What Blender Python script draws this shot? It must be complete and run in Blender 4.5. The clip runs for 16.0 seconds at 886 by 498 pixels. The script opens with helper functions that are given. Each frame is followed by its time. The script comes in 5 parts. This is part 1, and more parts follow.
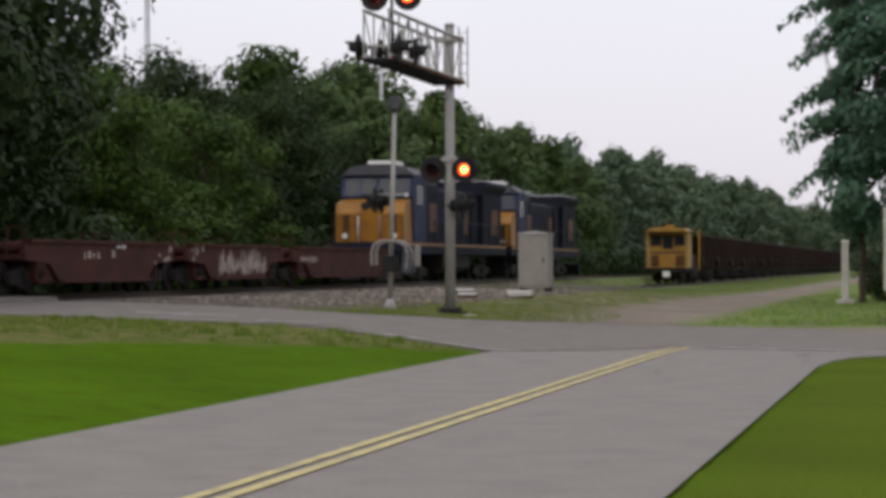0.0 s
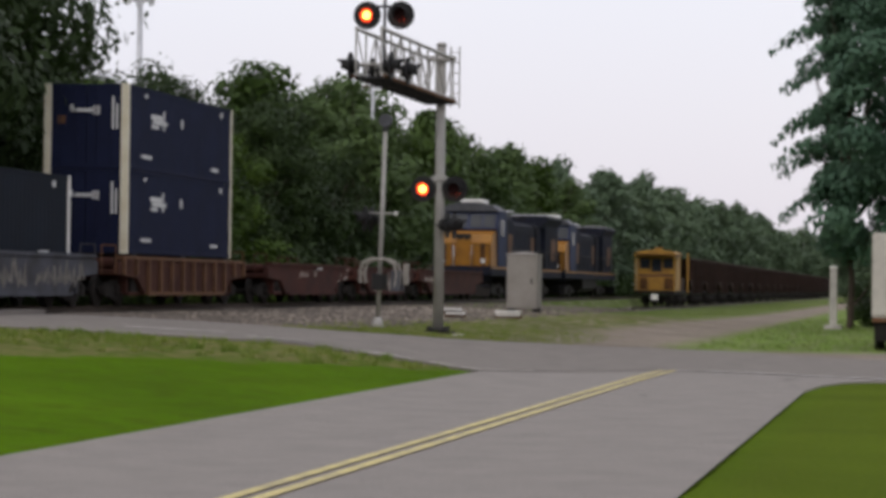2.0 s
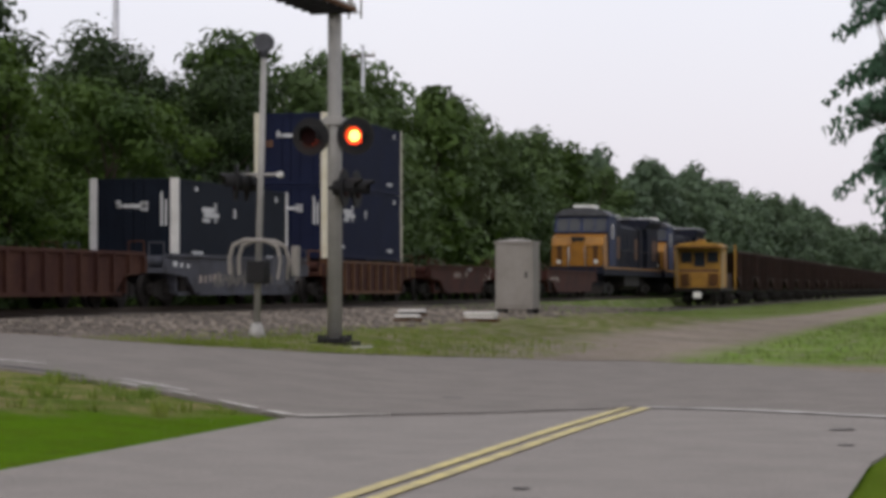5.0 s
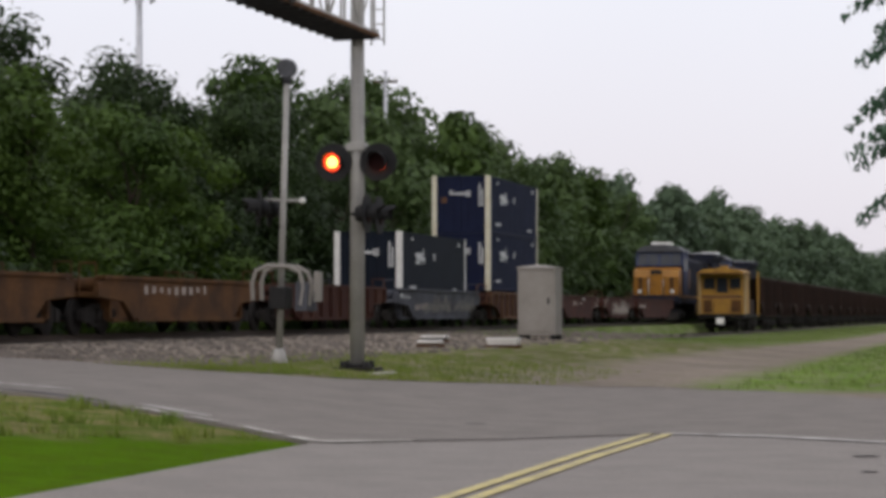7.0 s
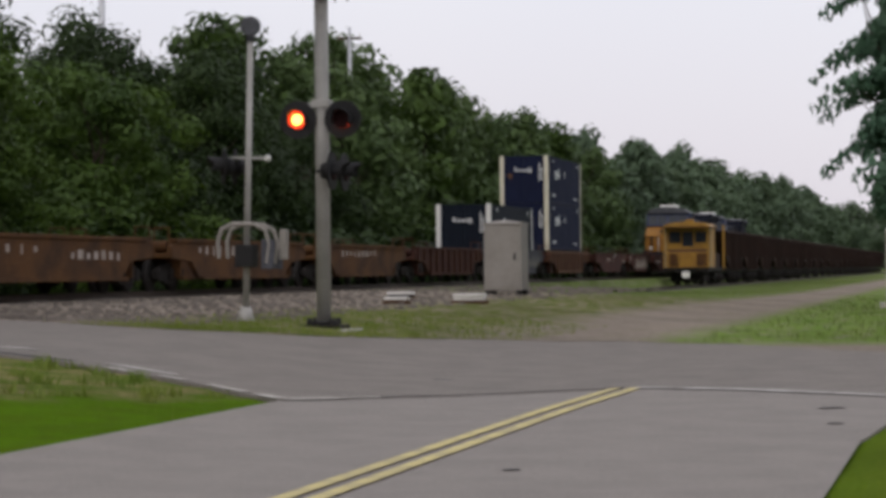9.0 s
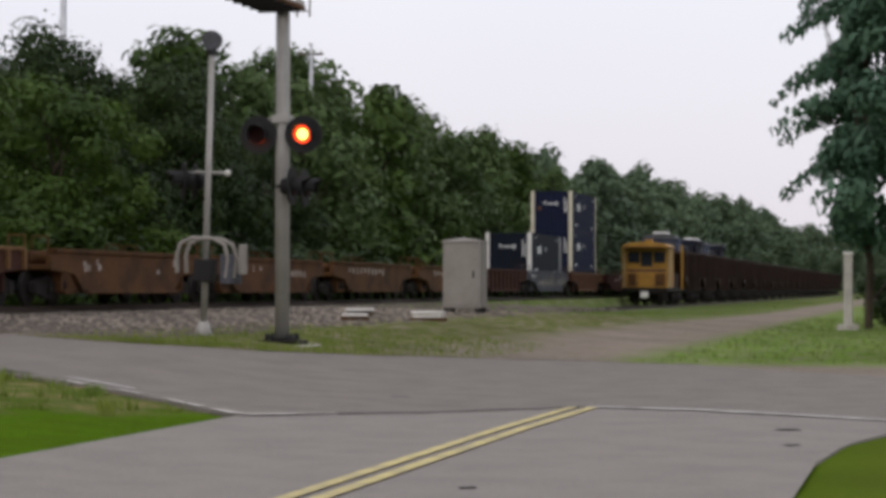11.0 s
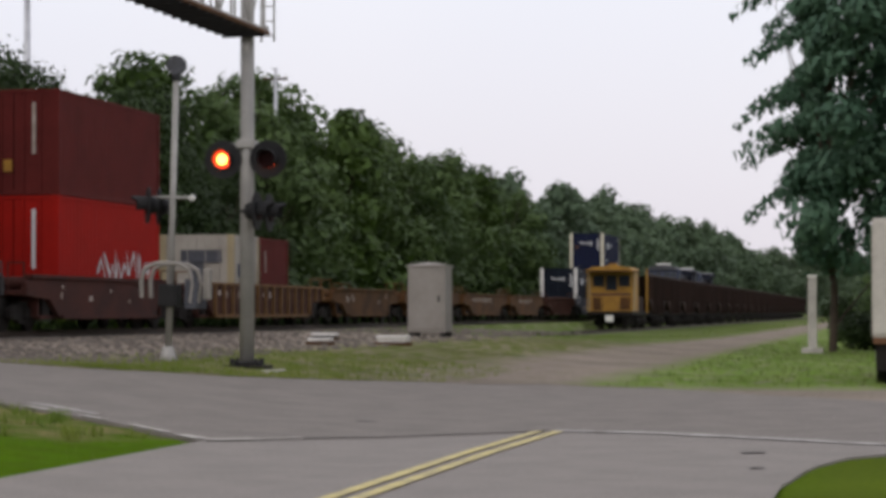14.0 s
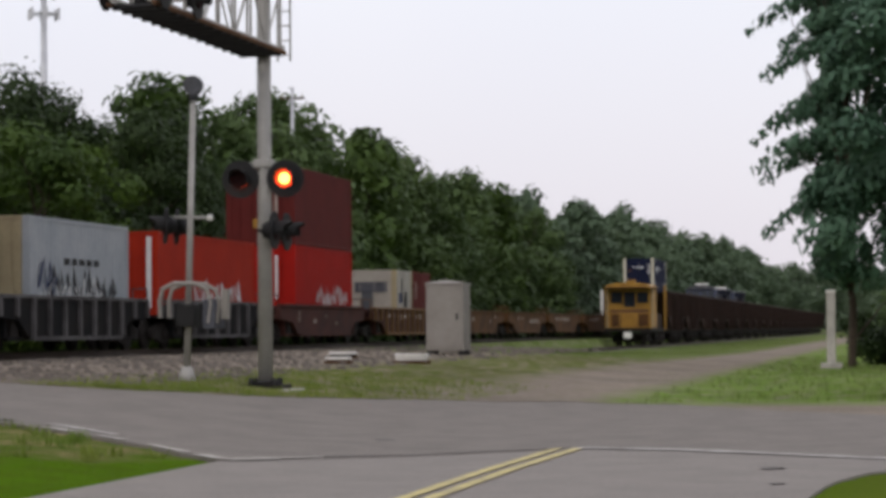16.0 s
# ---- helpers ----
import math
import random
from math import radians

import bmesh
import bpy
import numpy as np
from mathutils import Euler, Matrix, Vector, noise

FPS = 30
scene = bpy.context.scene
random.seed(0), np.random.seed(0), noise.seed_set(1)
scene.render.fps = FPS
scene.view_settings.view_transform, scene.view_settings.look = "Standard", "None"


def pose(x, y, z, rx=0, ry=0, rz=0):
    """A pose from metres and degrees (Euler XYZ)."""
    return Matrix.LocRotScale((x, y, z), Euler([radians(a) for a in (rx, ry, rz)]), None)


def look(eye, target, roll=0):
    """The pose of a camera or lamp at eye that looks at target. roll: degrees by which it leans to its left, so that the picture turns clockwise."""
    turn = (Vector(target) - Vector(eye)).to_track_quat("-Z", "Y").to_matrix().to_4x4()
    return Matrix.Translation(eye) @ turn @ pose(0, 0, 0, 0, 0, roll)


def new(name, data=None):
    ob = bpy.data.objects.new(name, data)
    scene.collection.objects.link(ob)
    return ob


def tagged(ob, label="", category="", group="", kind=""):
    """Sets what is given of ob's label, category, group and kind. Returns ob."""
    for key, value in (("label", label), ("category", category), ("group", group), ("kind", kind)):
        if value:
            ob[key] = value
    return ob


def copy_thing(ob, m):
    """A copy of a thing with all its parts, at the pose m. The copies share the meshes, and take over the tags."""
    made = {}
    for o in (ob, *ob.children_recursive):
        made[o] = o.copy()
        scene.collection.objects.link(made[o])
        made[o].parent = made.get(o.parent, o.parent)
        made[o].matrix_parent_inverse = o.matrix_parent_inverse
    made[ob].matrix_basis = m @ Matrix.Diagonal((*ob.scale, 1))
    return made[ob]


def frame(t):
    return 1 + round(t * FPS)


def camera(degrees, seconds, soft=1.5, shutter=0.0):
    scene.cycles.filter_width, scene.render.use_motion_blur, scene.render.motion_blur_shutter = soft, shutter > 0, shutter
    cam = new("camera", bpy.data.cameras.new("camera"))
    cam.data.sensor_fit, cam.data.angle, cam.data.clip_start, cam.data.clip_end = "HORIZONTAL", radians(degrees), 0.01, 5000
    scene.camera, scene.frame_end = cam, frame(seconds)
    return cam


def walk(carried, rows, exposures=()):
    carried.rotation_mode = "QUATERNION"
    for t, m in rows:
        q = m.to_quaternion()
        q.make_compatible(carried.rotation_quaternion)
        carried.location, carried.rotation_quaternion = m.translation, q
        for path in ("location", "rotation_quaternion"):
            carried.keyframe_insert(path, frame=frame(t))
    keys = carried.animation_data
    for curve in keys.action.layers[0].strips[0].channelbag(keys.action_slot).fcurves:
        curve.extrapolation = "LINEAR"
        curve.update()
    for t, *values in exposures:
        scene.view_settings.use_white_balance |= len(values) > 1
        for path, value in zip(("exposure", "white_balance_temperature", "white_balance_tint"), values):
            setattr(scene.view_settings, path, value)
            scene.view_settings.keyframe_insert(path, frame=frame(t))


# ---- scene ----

# ---- camera and its path ----
cam = camera(20.73, 16.0, soft=4.0)
PATH = [  # seconds, place, turn to the left, tilt up, roll
    (0, 0.90, -18.50, 1.55, 11.517, 0.405, 0.206),
    (0.5, 0.90, -18.50, 1.55, 11.672, 0.702, -0.099),
    (1, 0.90, -18.50, 1.55, 11.602, 0.630, -0.350),
    (1.5, 0.90, -18.50, 1.55, 11.628, 0.634, -0.933),
    (2, 0.90, -18.50, 1.55, 11.257, 0.862, -0.734),
    (2.5, 0.90, -18.50, 1.55, 11.303, 0.571, -0.173),
    (3, 0.90, -18.50, 1.55, 10.607, 0.540, -0.523),
    (3.5, 0.45, -9.25, 1.44, 12.153, 0.316, -0.769),
    (4, 0.09, -1.85, 1.35, 12.513, 0.441, -0.500),
    (4.4, 0.00, 0.00, 1.33, 12.600, 0.640, -0.300),
    (6.3, 0.00, 0.00, 1.33, 12.629, 1.506, 0.550),
    (6.5, 0.00, 0.00, 1.33, 12.540, 1.564, 0.480),
    (7, 0.00, 0.00, 1.33, 13.195, 1.551, 0.000),
    (7.5, 0.00, 0.00, 1.33, 13.419, 1.764, 0.323),
    (8, 0.00, 0.00, 1.33, 13.950, 2.089, 0.360),
    (8.5, 0.00, 0.00, 1.33, 13.441, 1.973, 0.722),
    (9, 0.00, 0.00, 1.33, 12.393, 0.513, 0.579),
    (9.2, 0.00, 0.00, 1.33, 12.370, 0.720, 0.765),
    (11.3, 0.00, 0.00, 1.33, 11.360, 0.945, -0.201),
    (11.5, 0.00, 0.00, 1.33, 11.285, 1.059, 0.226),
    (12, 0.00, 0.00, 1.33, 11.368, 1.518, -0.141),
    (12.5, 0.00, 0.00, 1.33, 11.461, 1.554, 0.310),
    (13, 0.00, 0.00, 1.33, 10.947, 1.455, 0.018),
    (13.5, 0.00, 0.00, 1.33, 10.713, 1.557, -0.000),
    (14, 0.00, 0.00, 1.33, 10.597, 1.493, 0.027),
    (14.5, 0.00, 0.00, 1.33, 10.178, 1.680, -0.059),
    (15, 0.00, 0.00, 1.33, 10.097, 1.394, 0.012),
    (15.5, 0.00, 0.00, 1.33, 10.872, 1.284, -0.097),
    (16, 0.00, 0.00, 1.33, 11.013, 1.920, 0.466),
]


def cam_pose(x, y, z, turn, tilt, roll):
    return pose(x, y, z, 90 + tilt, 0, turn) @ pose(0, 0, 0, 0, 0, -roll)


walk(cam, [(r[0], cam_pose(*r[1:])) for r in PATH],
     exposures=((0.0, 0.0), (8.2, 0.0), (8.45, -0.32), (8.6, -0.32), (9.0, -0.08), (9.6, 0.0), (16.0, 0.0)))

# ---- world and light: hazy, overcast early evening ----
SUN_UP, SUN_TURN = 38.0, 200.0
world = bpy.data.worlds.new("sky")
scene.world = world
world.use_nodes = True
wn = world.node_tree
wn.nodes.clear()
sky = wn.nodes.new("ShaderNodeTexSky")
sky.sky_type = "NISHITA"
sky.sun_disc = False
sky.sun_elevation, sky.sun_rotation = radians(SUN_UP), radians(SUN_TURN)
sky.air_density, sky.dust_density = 1.0, 4.0
veil = wn.nodes.new("ShaderNodeMix")
veil.data_type = "RGBA"
veil.inputs[0].default_value = 0.86
gain = wn.nodes.new("ShaderNodeMix")
gain.data_type, gain.blend_type = "RGBA", "MULTIPLY"
gain.inputs[0].default_value = 1.0
gain.inputs[7].default_value = (0.10, 0.10, 0.10, 1)
coord = wn.nodes.new("ShaderNodeTexCoord")
cloud = wn.nodes.new("ShaderNodeTexNoise")
cloud.inputs["Scale"].default_value, cloud.inputs["Detail"].default_value = 1.6, 3
tone = wn.nodes.new("ShaderNodeValToRGB")
tone.color_ramp.elements[0].color = (0.90, 0.91, 1.02, 1)
tone.color_ramp.elements[1].color = (1.05, 1.04, 1.10, 1)
tone.color_ramp.elements[0].position, tone.color_ramp.elements[1].position = 0.3, 0.7
back = wn.nodes.new("ShaderNodeBackground")
wout = wn.nodes.new("ShaderNodeOutputWorld")
wn.links.new(sky.outputs[0], gain.inputs[6])
wn.links.new(gain.outputs[2], veil.inputs[6])
wn.links.new(coord.outputs["Generated"], cloud.inputs["Vector"])
wn.links.new(cloud.outputs["Fac"], tone.inputs[0])
low = wn.nodes.new("ShaderNodeMix")
low.data_type, low.blend_type = "RGBA", "MULTIPLY"
low.inputs[0].default_value = 1.0
split = wn.nodes.new("ShaderNodeSeparateXYZ")
rise = wn.nodes.new("ShaderNodeValToRGB")
rise.color_ramp.elements[0].color, rise.color_ramp.elements[1].color = (0.90, 0.84, 0.84, 1), (1, 1, 1, 1)
rise.color_ramp.elements[0].position, rise.color_ramp.elements[1].position = 0.0, 0.14
wn.links.new(coord.outputs["Generated"], split.inputs[0])
wn.links.new(split.outputs["Z"], rise.inputs[0])
wn.links.new(tone.outputs[0], low.inputs[6])
wn.links.new(rise.outputs[0], low.inputs[7])
wn.links.new(low.outputs[2], veil.inputs[7])
wn.links.new(veil.outputs[2], back.inputs[0])
wn.links.new(back.outputs[0], wout.inputs[0])
back.inputs[1].default_value = 1.0

sun_data = bpy.data.lights.new("sun", "SUN")
sun_data.energy, sun_data.angle, sun_data.color = 0.7, radians(14), (1.0, 0.95, 0.88)
sun = new("sun", sun_data)
sun.matrix_world = look((0, 0, 60), (20, 50, 10))


# ---- materials ----
def mat(name, col, col2=None, rough=0.7, metal=0.0, scale=3.0, fine=40.0, bump=0.15, dirt=0.35, spec=0.3, stretch=(1, 1, 1), by_object=0.0):
    """Two colours mixed by noise at two scales, with matching relief."""
    m = bpy.data.materials.new(name)
    m.use_nodes = True
    nt = m.node_tree
    n, l = nt.nodes, nt.links
    b = n["Principled BSDF"]
    tc = n.new("ShaderNodeTexCoord")
    mp = n.new("ShaderNodeMapping")
    mp.inputs["Scale"].default_value = stretch
    l.new(tc.outputs["Object"], mp.inputs["Vector"])
    big = n.new("ShaderNodeTexNoise")
    big.inputs["Scale"].default_value, big.inputs["Detail"].default_value = scale, 5
    small = n.new("ShaderNodeTexNoise")
    small.inputs["Scale"].default_value, small.inputs["Detail"].default_value = fine, 4
    for t in (big, small):
        l.new(mp.outputs[0], t.inputs["Vector"])
    mix = n.new("ShaderNodeMix")
    mix.data_type = "RGBA"
    col2 = col2 or tuple(c * 0.6 for c in col)
    mix.inputs[6].default_value, mix.inputs[7].default_value = (*col, 1), (*col2, 1)
    ramp = n.new("ShaderNodeMapRange")
    ramp.inputs[1].default_value, ramp.inputs[2].default_value = 0.38, 0.68
    ramp.inputs[4].default_value = dirt * 2
    l.new(big.outputs["Fac"], ramp.inputs[0])
    l.new(ramp.outputs[0], mix.inputs[0])
    mul = n.new("ShaderNodeMix")
    mul.data_type, mul.blend_type = "RGBA", "MULTIPLY"
    mul.inputs[0].default_value = 0.55 if bump > 0.1 else 0.2
    l.new(mix.outputs[2], mul.inputs[6])
    r2 = n.new("ShaderNodeMapRange")
    r2.inputs[1].default_value, r2.inputs[2].default_value, r2.inputs[3].default_value, r2.inputs[4].default_value = 0.3, 0.7, 0.55, 1.3
    l.new(small.outputs["Fac"], r2.inputs[0])
    l.new(r2.outputs[0], mul.inputs[7])
    out = mul.outputs[2]
    if by_object:
        oi = n.new("ShaderNodeObjectInfo")
        hsv = n.new("ShaderNodeHueSaturation")
        mr = n.new("ShaderNodeMapRange")
        mr.inputs[3].default_value, mr.inputs[4].default_value = 1 - by_object, 1 + by_object
        l.new(oi.outputs["Random"], mr.inputs[0])
        l.new(mr.outputs[0], hsv.inputs["Value"])
        l.new(out, hsv.inputs["Color"])
        out = hsv.outputs[0]
    l.new(out, b.inputs["Base Color"])
    b.inputs["Roughness"].default_value, b.inputs["Metallic"].default_value = rough, metal
    b.inputs["Specular IOR Level"].default_value = spec
    if bump:
        bp = n.new("ShaderNodeBump")
        bp.inputs["Strength"].default_value, bp.inputs["Distance"].default_value = bump, 0.03
        l.new(small.outputs["Fac"], bp.inputs["Height"])
        l.new(bp.outputs[0], b.inputs["Normal"])
    return m


def leaf_mat(name, col, col2):
    m = bpy.data.materials.new(name)
    m.use_nodes = True
    n, l = m.node_tree.nodes, m.node_tree.links
    b = n["Principled BSDF"]
    geo = n.new("ShaderNodeNewGeometry")
    oi = n.new("ShaderNodeObjectInfo")
    tc = n.new("ShaderNodeTexCoord")
    clump = n.new("ShaderNodeTexNoise")
    clump.inputs["Scale"].default_value, clump.inputs["Detail"].default_value = 0.55, 2
    l.new(tc.outputs["Object"], clump.inputs["Vector"])
    wide = n.new("ShaderNodeMapRange")
    for i, v in enumerate((0.34, 0.68, 0.0, 0.52)):
        wide.inputs[i + 1].default_value = v
    l.new(clump.outputs["Fac"], wide.inputs[0])
    leafy = n.new("ShaderNodeMath")
    leafy.operation = "MULTIPLY_ADD"
    leafy.inputs[1].default_value = 0.14
    l.new(geo.outputs["Random Per Island"], leafy.inputs[0])
    l.new(wide.outputs[0], leafy.inputs[2])
    add = n.new("ShaderNodeMath")
    add.operation = "MULTIPLY_ADD"
    add.inputs[1].default_value = 0.32
    l.new(oi.outputs["Random"], add.inputs[0])
    l.new(leafy.outputs[0], add.inputs[2])
    mix = n.new("ShaderNodeMix")
    mix.data_type = "RGBA"
    mix.inputs[6].default_value, mix.inputs[7].default_value = (*col, 1), (*col2, 1)
    l.new(add.outputs[0], mix.inputs[0])
    l.new(mix.outputs[2], b.inputs["Base Color"])
    b.inputs["Roughness"].default_value, b.inputs["Specular IOR Level"].default_value = 0.6, 0.25
    tr = n.new("ShaderNodeBsdfTranslucent")
    l.new(mix.outputs[2], tr.inputs[0])
    ms = n.new("ShaderNodeMixShader")
    ms.inputs[0].default_value = 0.16
    l.new(b.outputs[0], ms.inputs[1])
    l.new(tr.outputs[0], ms.inputs[2])
    l.new(ms.outputs[0], n["Material Output"].inputs[0])
    return m


def glow(name, col, power):
    m = bpy.data.materials.new(name)
    m.use_nodes = True
    b = m.node_tree.nodes["Principled BSDF"]
    b.inputs["Base Color"].default_value = (*col, 1)
    b.inputs["Emission Color"].default_value = (*col, 1)
    b.inputs["Emission Strength"].default_value = power
    return m


def ground_mat():
    """Mown lawn, weedy verge and stony dirt, each with its own outline on the plan."""
    m = bpy.data.materials.new("ground_cover")
    m.use_nodes = True
    n, l = m.node_tree.nodes, m.node_tree.links
    b = n["Principled BSDF"]
    geo = n.new("ShaderNodeNewGeometry")
    sep = n.new("ShaderNodeSeparateXYZ")
    l.new(geo.outputs["Position"], sep.inputs[0])

    def noise_at(scale, detail=4):
        t = n.new("ShaderNodeTexNoise")
        t.inputs["Scale"].default_value, t.inputs["Detail"].default_value = scale, detail
        l.new(geo.outputs["Position"], t.inputs["Vector"])
        return t.outputs["Fac"]

    def rng(src, a, c, lo=0.0, hi=1.0):
        r = n.new("ShaderNodeMapRange")
        for i, v in enumerate((a, c, lo, hi)):
            r.inputs[i + 1].default_value = v
        l.new(src, r.inputs[0])
        return r.outputs[0]

    def mth(op, a, c):
        q = n.new("ShaderNodeMath")
        q.operation = op
        for i, v in enumerate((a, c)):
            if isinstance(v, float):
                q.inputs[i].default_value = v
            else:
                l.new(v, q.inputs[i])
        return q.outputs[0]

    def mixc(f, a, c):
        q = n.new("ShaderNodeMix")
        q.data_type = "RGBA"
        l.new(f, q.inputs[0])
        for i, v in ((6, a), (7, c)):
            if isinstance(v, tuple):
                q.inputs[i].default_value = (*v, 1)
            else:
                l.new(v, q.inputs[i])
        return q.outputs[2]

    blades, mid, patch, wide, grit = noise_at(28), noise_at(2.6, 6), noise_at(1.1), noise_at(0.25), noise_at(14, 6)
    lawn = mixc(rng(blades, 0.3, 0.7), (0.052, 0.115, 0.002), (0.088, 0.165, 0.003))
    lawn = mixc(rng(mid, 0.42, 0.68, 0.0, 0.55), lawn, (0.058, 0.080, 0.005))
    lawn = mixc(rng(sep.outputs["X"], -1.6, -0.4), lawn, mixc(rng(blades, 0.3, 0.7), (0.060, 0.095, 0.006), (0.105, 0.140, 0.012)))
    weeds = mixc(rng(mid, 0.40, 0.58), (0.080, 0.120, 0.015), (0.23, 0.19, 0.09))
    weeds = mixc(rng(grit, 0.35, 0.75), weeds, (0.060, 0.085, 0.014))
    stones = mixc(rng(grit, 0.3, 0.7), (0.165, 0.135, 0.108), (0.31, 0.265, 0.22))
    wob = mth("MULTIPLY", mth("SUBTRACT", patch, 0.5), 3.0)
    y = mth("ADD", sep.outputs["Y"], wob)
    x = mth("ADD", sep.outputs["X"], wob)
    # weedy strip along the crossing road, before it
    skew = mth("SUBTRACT", y, mth("MULTIPLY", sep.outputs["X"], 1.8))
    strip = mth("MULTIPLY", rng(skew, 35.2, 37.4), rng(sep.outputs["Y"], 30.0, 29.0))
    strip = mth("MULTIPLY", strip, rng(x, -5.0, -6.5))
    col = mixc(strip, lawn, weeds)
    # beyond the crossing road: weeds, turning to stony dirt
    far = rng(sep.outputs["Y"], 33.0, 33.5)
    bare = mth("MAXIMUM", rng(x, -12.6, -13.8), mth("MULTIPLY", rng(x, -9.6, -8.2), rng(x, -5.0, -6.0)))
    bare = mth("MAXIMUM", bare, mth("MULTIPLY", rng(y, 44.0, 41.0), rng(x, -9.6, -8.2)))
    bare = mth("MAXIMUM", mth("MULTIPLY", bare, rng(patch, 0.25, 0.42, 0.55, 1.0)), mth("MULTIPLY", rng(mid, 0.50, 0.60), 0.75))
    beyond = mixc(bare, mixc(rng(x, -7.0, -5.0), weeds, mixc(rng(patch, 0.3, 0.7), (0.10, 0.19, 0.02), (0.17, 0.24, 0.05))), stones)
    # greener grass between the siding and the drive, farther on
    lush = mth("MULTIPLY", rng(sep.outputs["Y"], 76.0, 92.0), rng(x, -8.4, -9.4))
    beyond = mixc(mth("MULTIPLY", lush, rng(mid, 0.62, 0.48, 0.35, 1.0)), beyond, mixc(rng(grit, 0.3, 0.7), (0.070, 0.115, 0.020), (0.13, 0.17, 0.045)))
    col = mixc(far, col, beyond)
    dark = n.new("ShaderNodeMix")
    dark.data_type, dark.blend_type = "RGBA", "MULTIPLY"
    dark.inputs[0].default_value = 0.5
    l.new(col, dark.inputs[6])
    l.new(rng(wide, 0.3, 0.7, 0.6, 1.3), dark.inputs[7])
    l.new(dark.outputs[2], b.inputs["Base Color"])
    b.inputs["Roughness"].default_value, b.inputs["Specular IOR Level"].default_value = 0.95, 0.02
    bp = n.new("ShaderNodeBump")
    bp.inputs["Strength"].default_value, bp.inputs["Distance"].default_value = 0.6, 0.06
    l.new(blades, bp.inputs["Height"])
    l.new(bp.outputs[0], b.inputs["Normal"])
    return m


GROUND = ground_mat()
ASPHALT = mat("asphalt", (0.245, 0.220, 0.200), (0.205, 0.185, 0.168), 0.9, 0, 1.4, 60, 0.3, 0.35, 0.2)
ASPHALT_OLD = mat("old_asphalt", (0.205, 0.182, 0.163), (0.16, 0.143, 0.128), 0.92, 0, 1.6, 45, 0.35, 0.4, 0.2)
TAR = mat("tar", (0.08, 0.075, 0.07), (0.06, 0.055, 0.05), 0.8, 0, 2, 50)
YELLOW_LINE = mat("yellow_line", (0.56, 0.47, 0.20), (0.34, 0.29, 0.17), 0.8, 0, 2.5, 30, 0.1, 0.45)
WHITE_LINE = mat("white_line", (0.50, 0.48, 0.45), (0.24, 0.22, 0.205), 0.8, 0, 3.0, 25, 0.2, 0.5)
BALLAST = mat("ballast", (0.185, 0.160, 0.142), (0.115, 0.098, 0.086), 0.95, 0, 1.0, 18, 0.6, 0.5, 0.1)
TIMBER = mat("timber", (0.10, 0.075, 0.055), (0.06, 0.05, 0.04), 0.9, 0, 3, 30)
RAIL = mat("rail_steel", (0.065, 0.045, 0.035), (0.045, 0.034, 0.028), 0.6, 0.4, 4, 30)
GALV = mat("galvanised", (0.37, 0.355, 0.335), (0.27, 0.262, 0.245), 0.55, 0.25, 2, 30, 0.05, 0.4)
DARK = mat("black_paint", (0.010, 0.010, 0.011), (0.020, 0.018, 0.018), 0.7, 0, 3, 30, 0.05)
CONCRETE = mat("concrete", (0.48, 0.45, 0.41), (0.33, 0.31, 0.28), 0.9, 0, 2, 25, 0.3)
CASE = mat("signal_case", (0.285, 0.262, 0.238), (0.215, 0.195, 0.175), 0.6, 0.1, 1.5, 20, 0.05, 0.3)
WHITE = mat("white_paint", (0.75, 0.73, 0.70), (0.55, 0.53, 0.50), 0.6, 0, 2, 20, 0.05, 0.3)
RED_LENS = mat("red_lens", (0.020, 0.004, 0.004), None, 0.6, 0, 3, 20, 0, 0.2, 0.1)
LIT_RED = glow("lit_red", (1.0, 0.06, 0.012), 1.6)
LIT_CORE = glow("lit_core", (1.0, 0.42, 0.08), 6.0)
BROWN_CAR = mat("brown_car", (0.070, 0.026, 0.020), (0.045, 0.021, 0.018), 0.95, 0, 1.2, 14, 0.15, 0.5, 0.2)
RUST_CAR = mat("rust_car", (0.108, 0.051, 0.020), (0.056, 0.030, 0.017), 0.95, 0, 1.2, 14, 0.15, 0.5, 0.2)
RED_CAR = mat("dark_red_car", (0.048, 0.019, 0.015), (0.080, 0.036, 0.022), 0.95, 0, 1.5, 14, 0.15, 0.4, 0.2)
GREY_CAR = mat("grey_car", (0.085, 0.088, 0.105), (0.055, 0.054, 0.060), 0.95, 0, 1.2, 14, 0.15, 0.5, 0.2)
RUST_EDGE = mat("rust_edge", (0.14, 0.068, 0.034), (0.075, 0.040, 0.025), 0.85, 0, 2, 20)
DARK_CAR = mat("black_car", (0.009, 0.009, 0.010), (0.016, 0.014, 0.013), 0.95, 0, 1.2, 14, 0.15, 0.5, 0.15)
RIB_GREY = mat("rib_grey", (0.105, 0.100, 0.100), (0.045, 0.042, 0.042), 0.9, 0, 1.6, 14, 0.1, 0.5, 0.15)
OCHRE_EDGE = mat("ochre_edge", (0.17, 0.090, 0.032), (0.095, 0.050, 0.024), 0.85, 0, 2, 20)
GREASE = mat("grease", (0.014, 0.012, 0.011), (0.026, 0.021, 0.018), 0.95, 0, 4, 30)
BLUE_BOX = mat("blue_box", (0.012, 0.016, 0.042), (0.010, 0.012, 0.028), 0.8, 0, 0.8, 12, 0.05, 0.4, 0.12)
NAVY_BOX = mat("navy_box", (0.010, 0.014, 0.023), (0.008, 0.010, 0.016), 0.8, 0, 0.8, 12, 0.05, 0.4, 0.12)
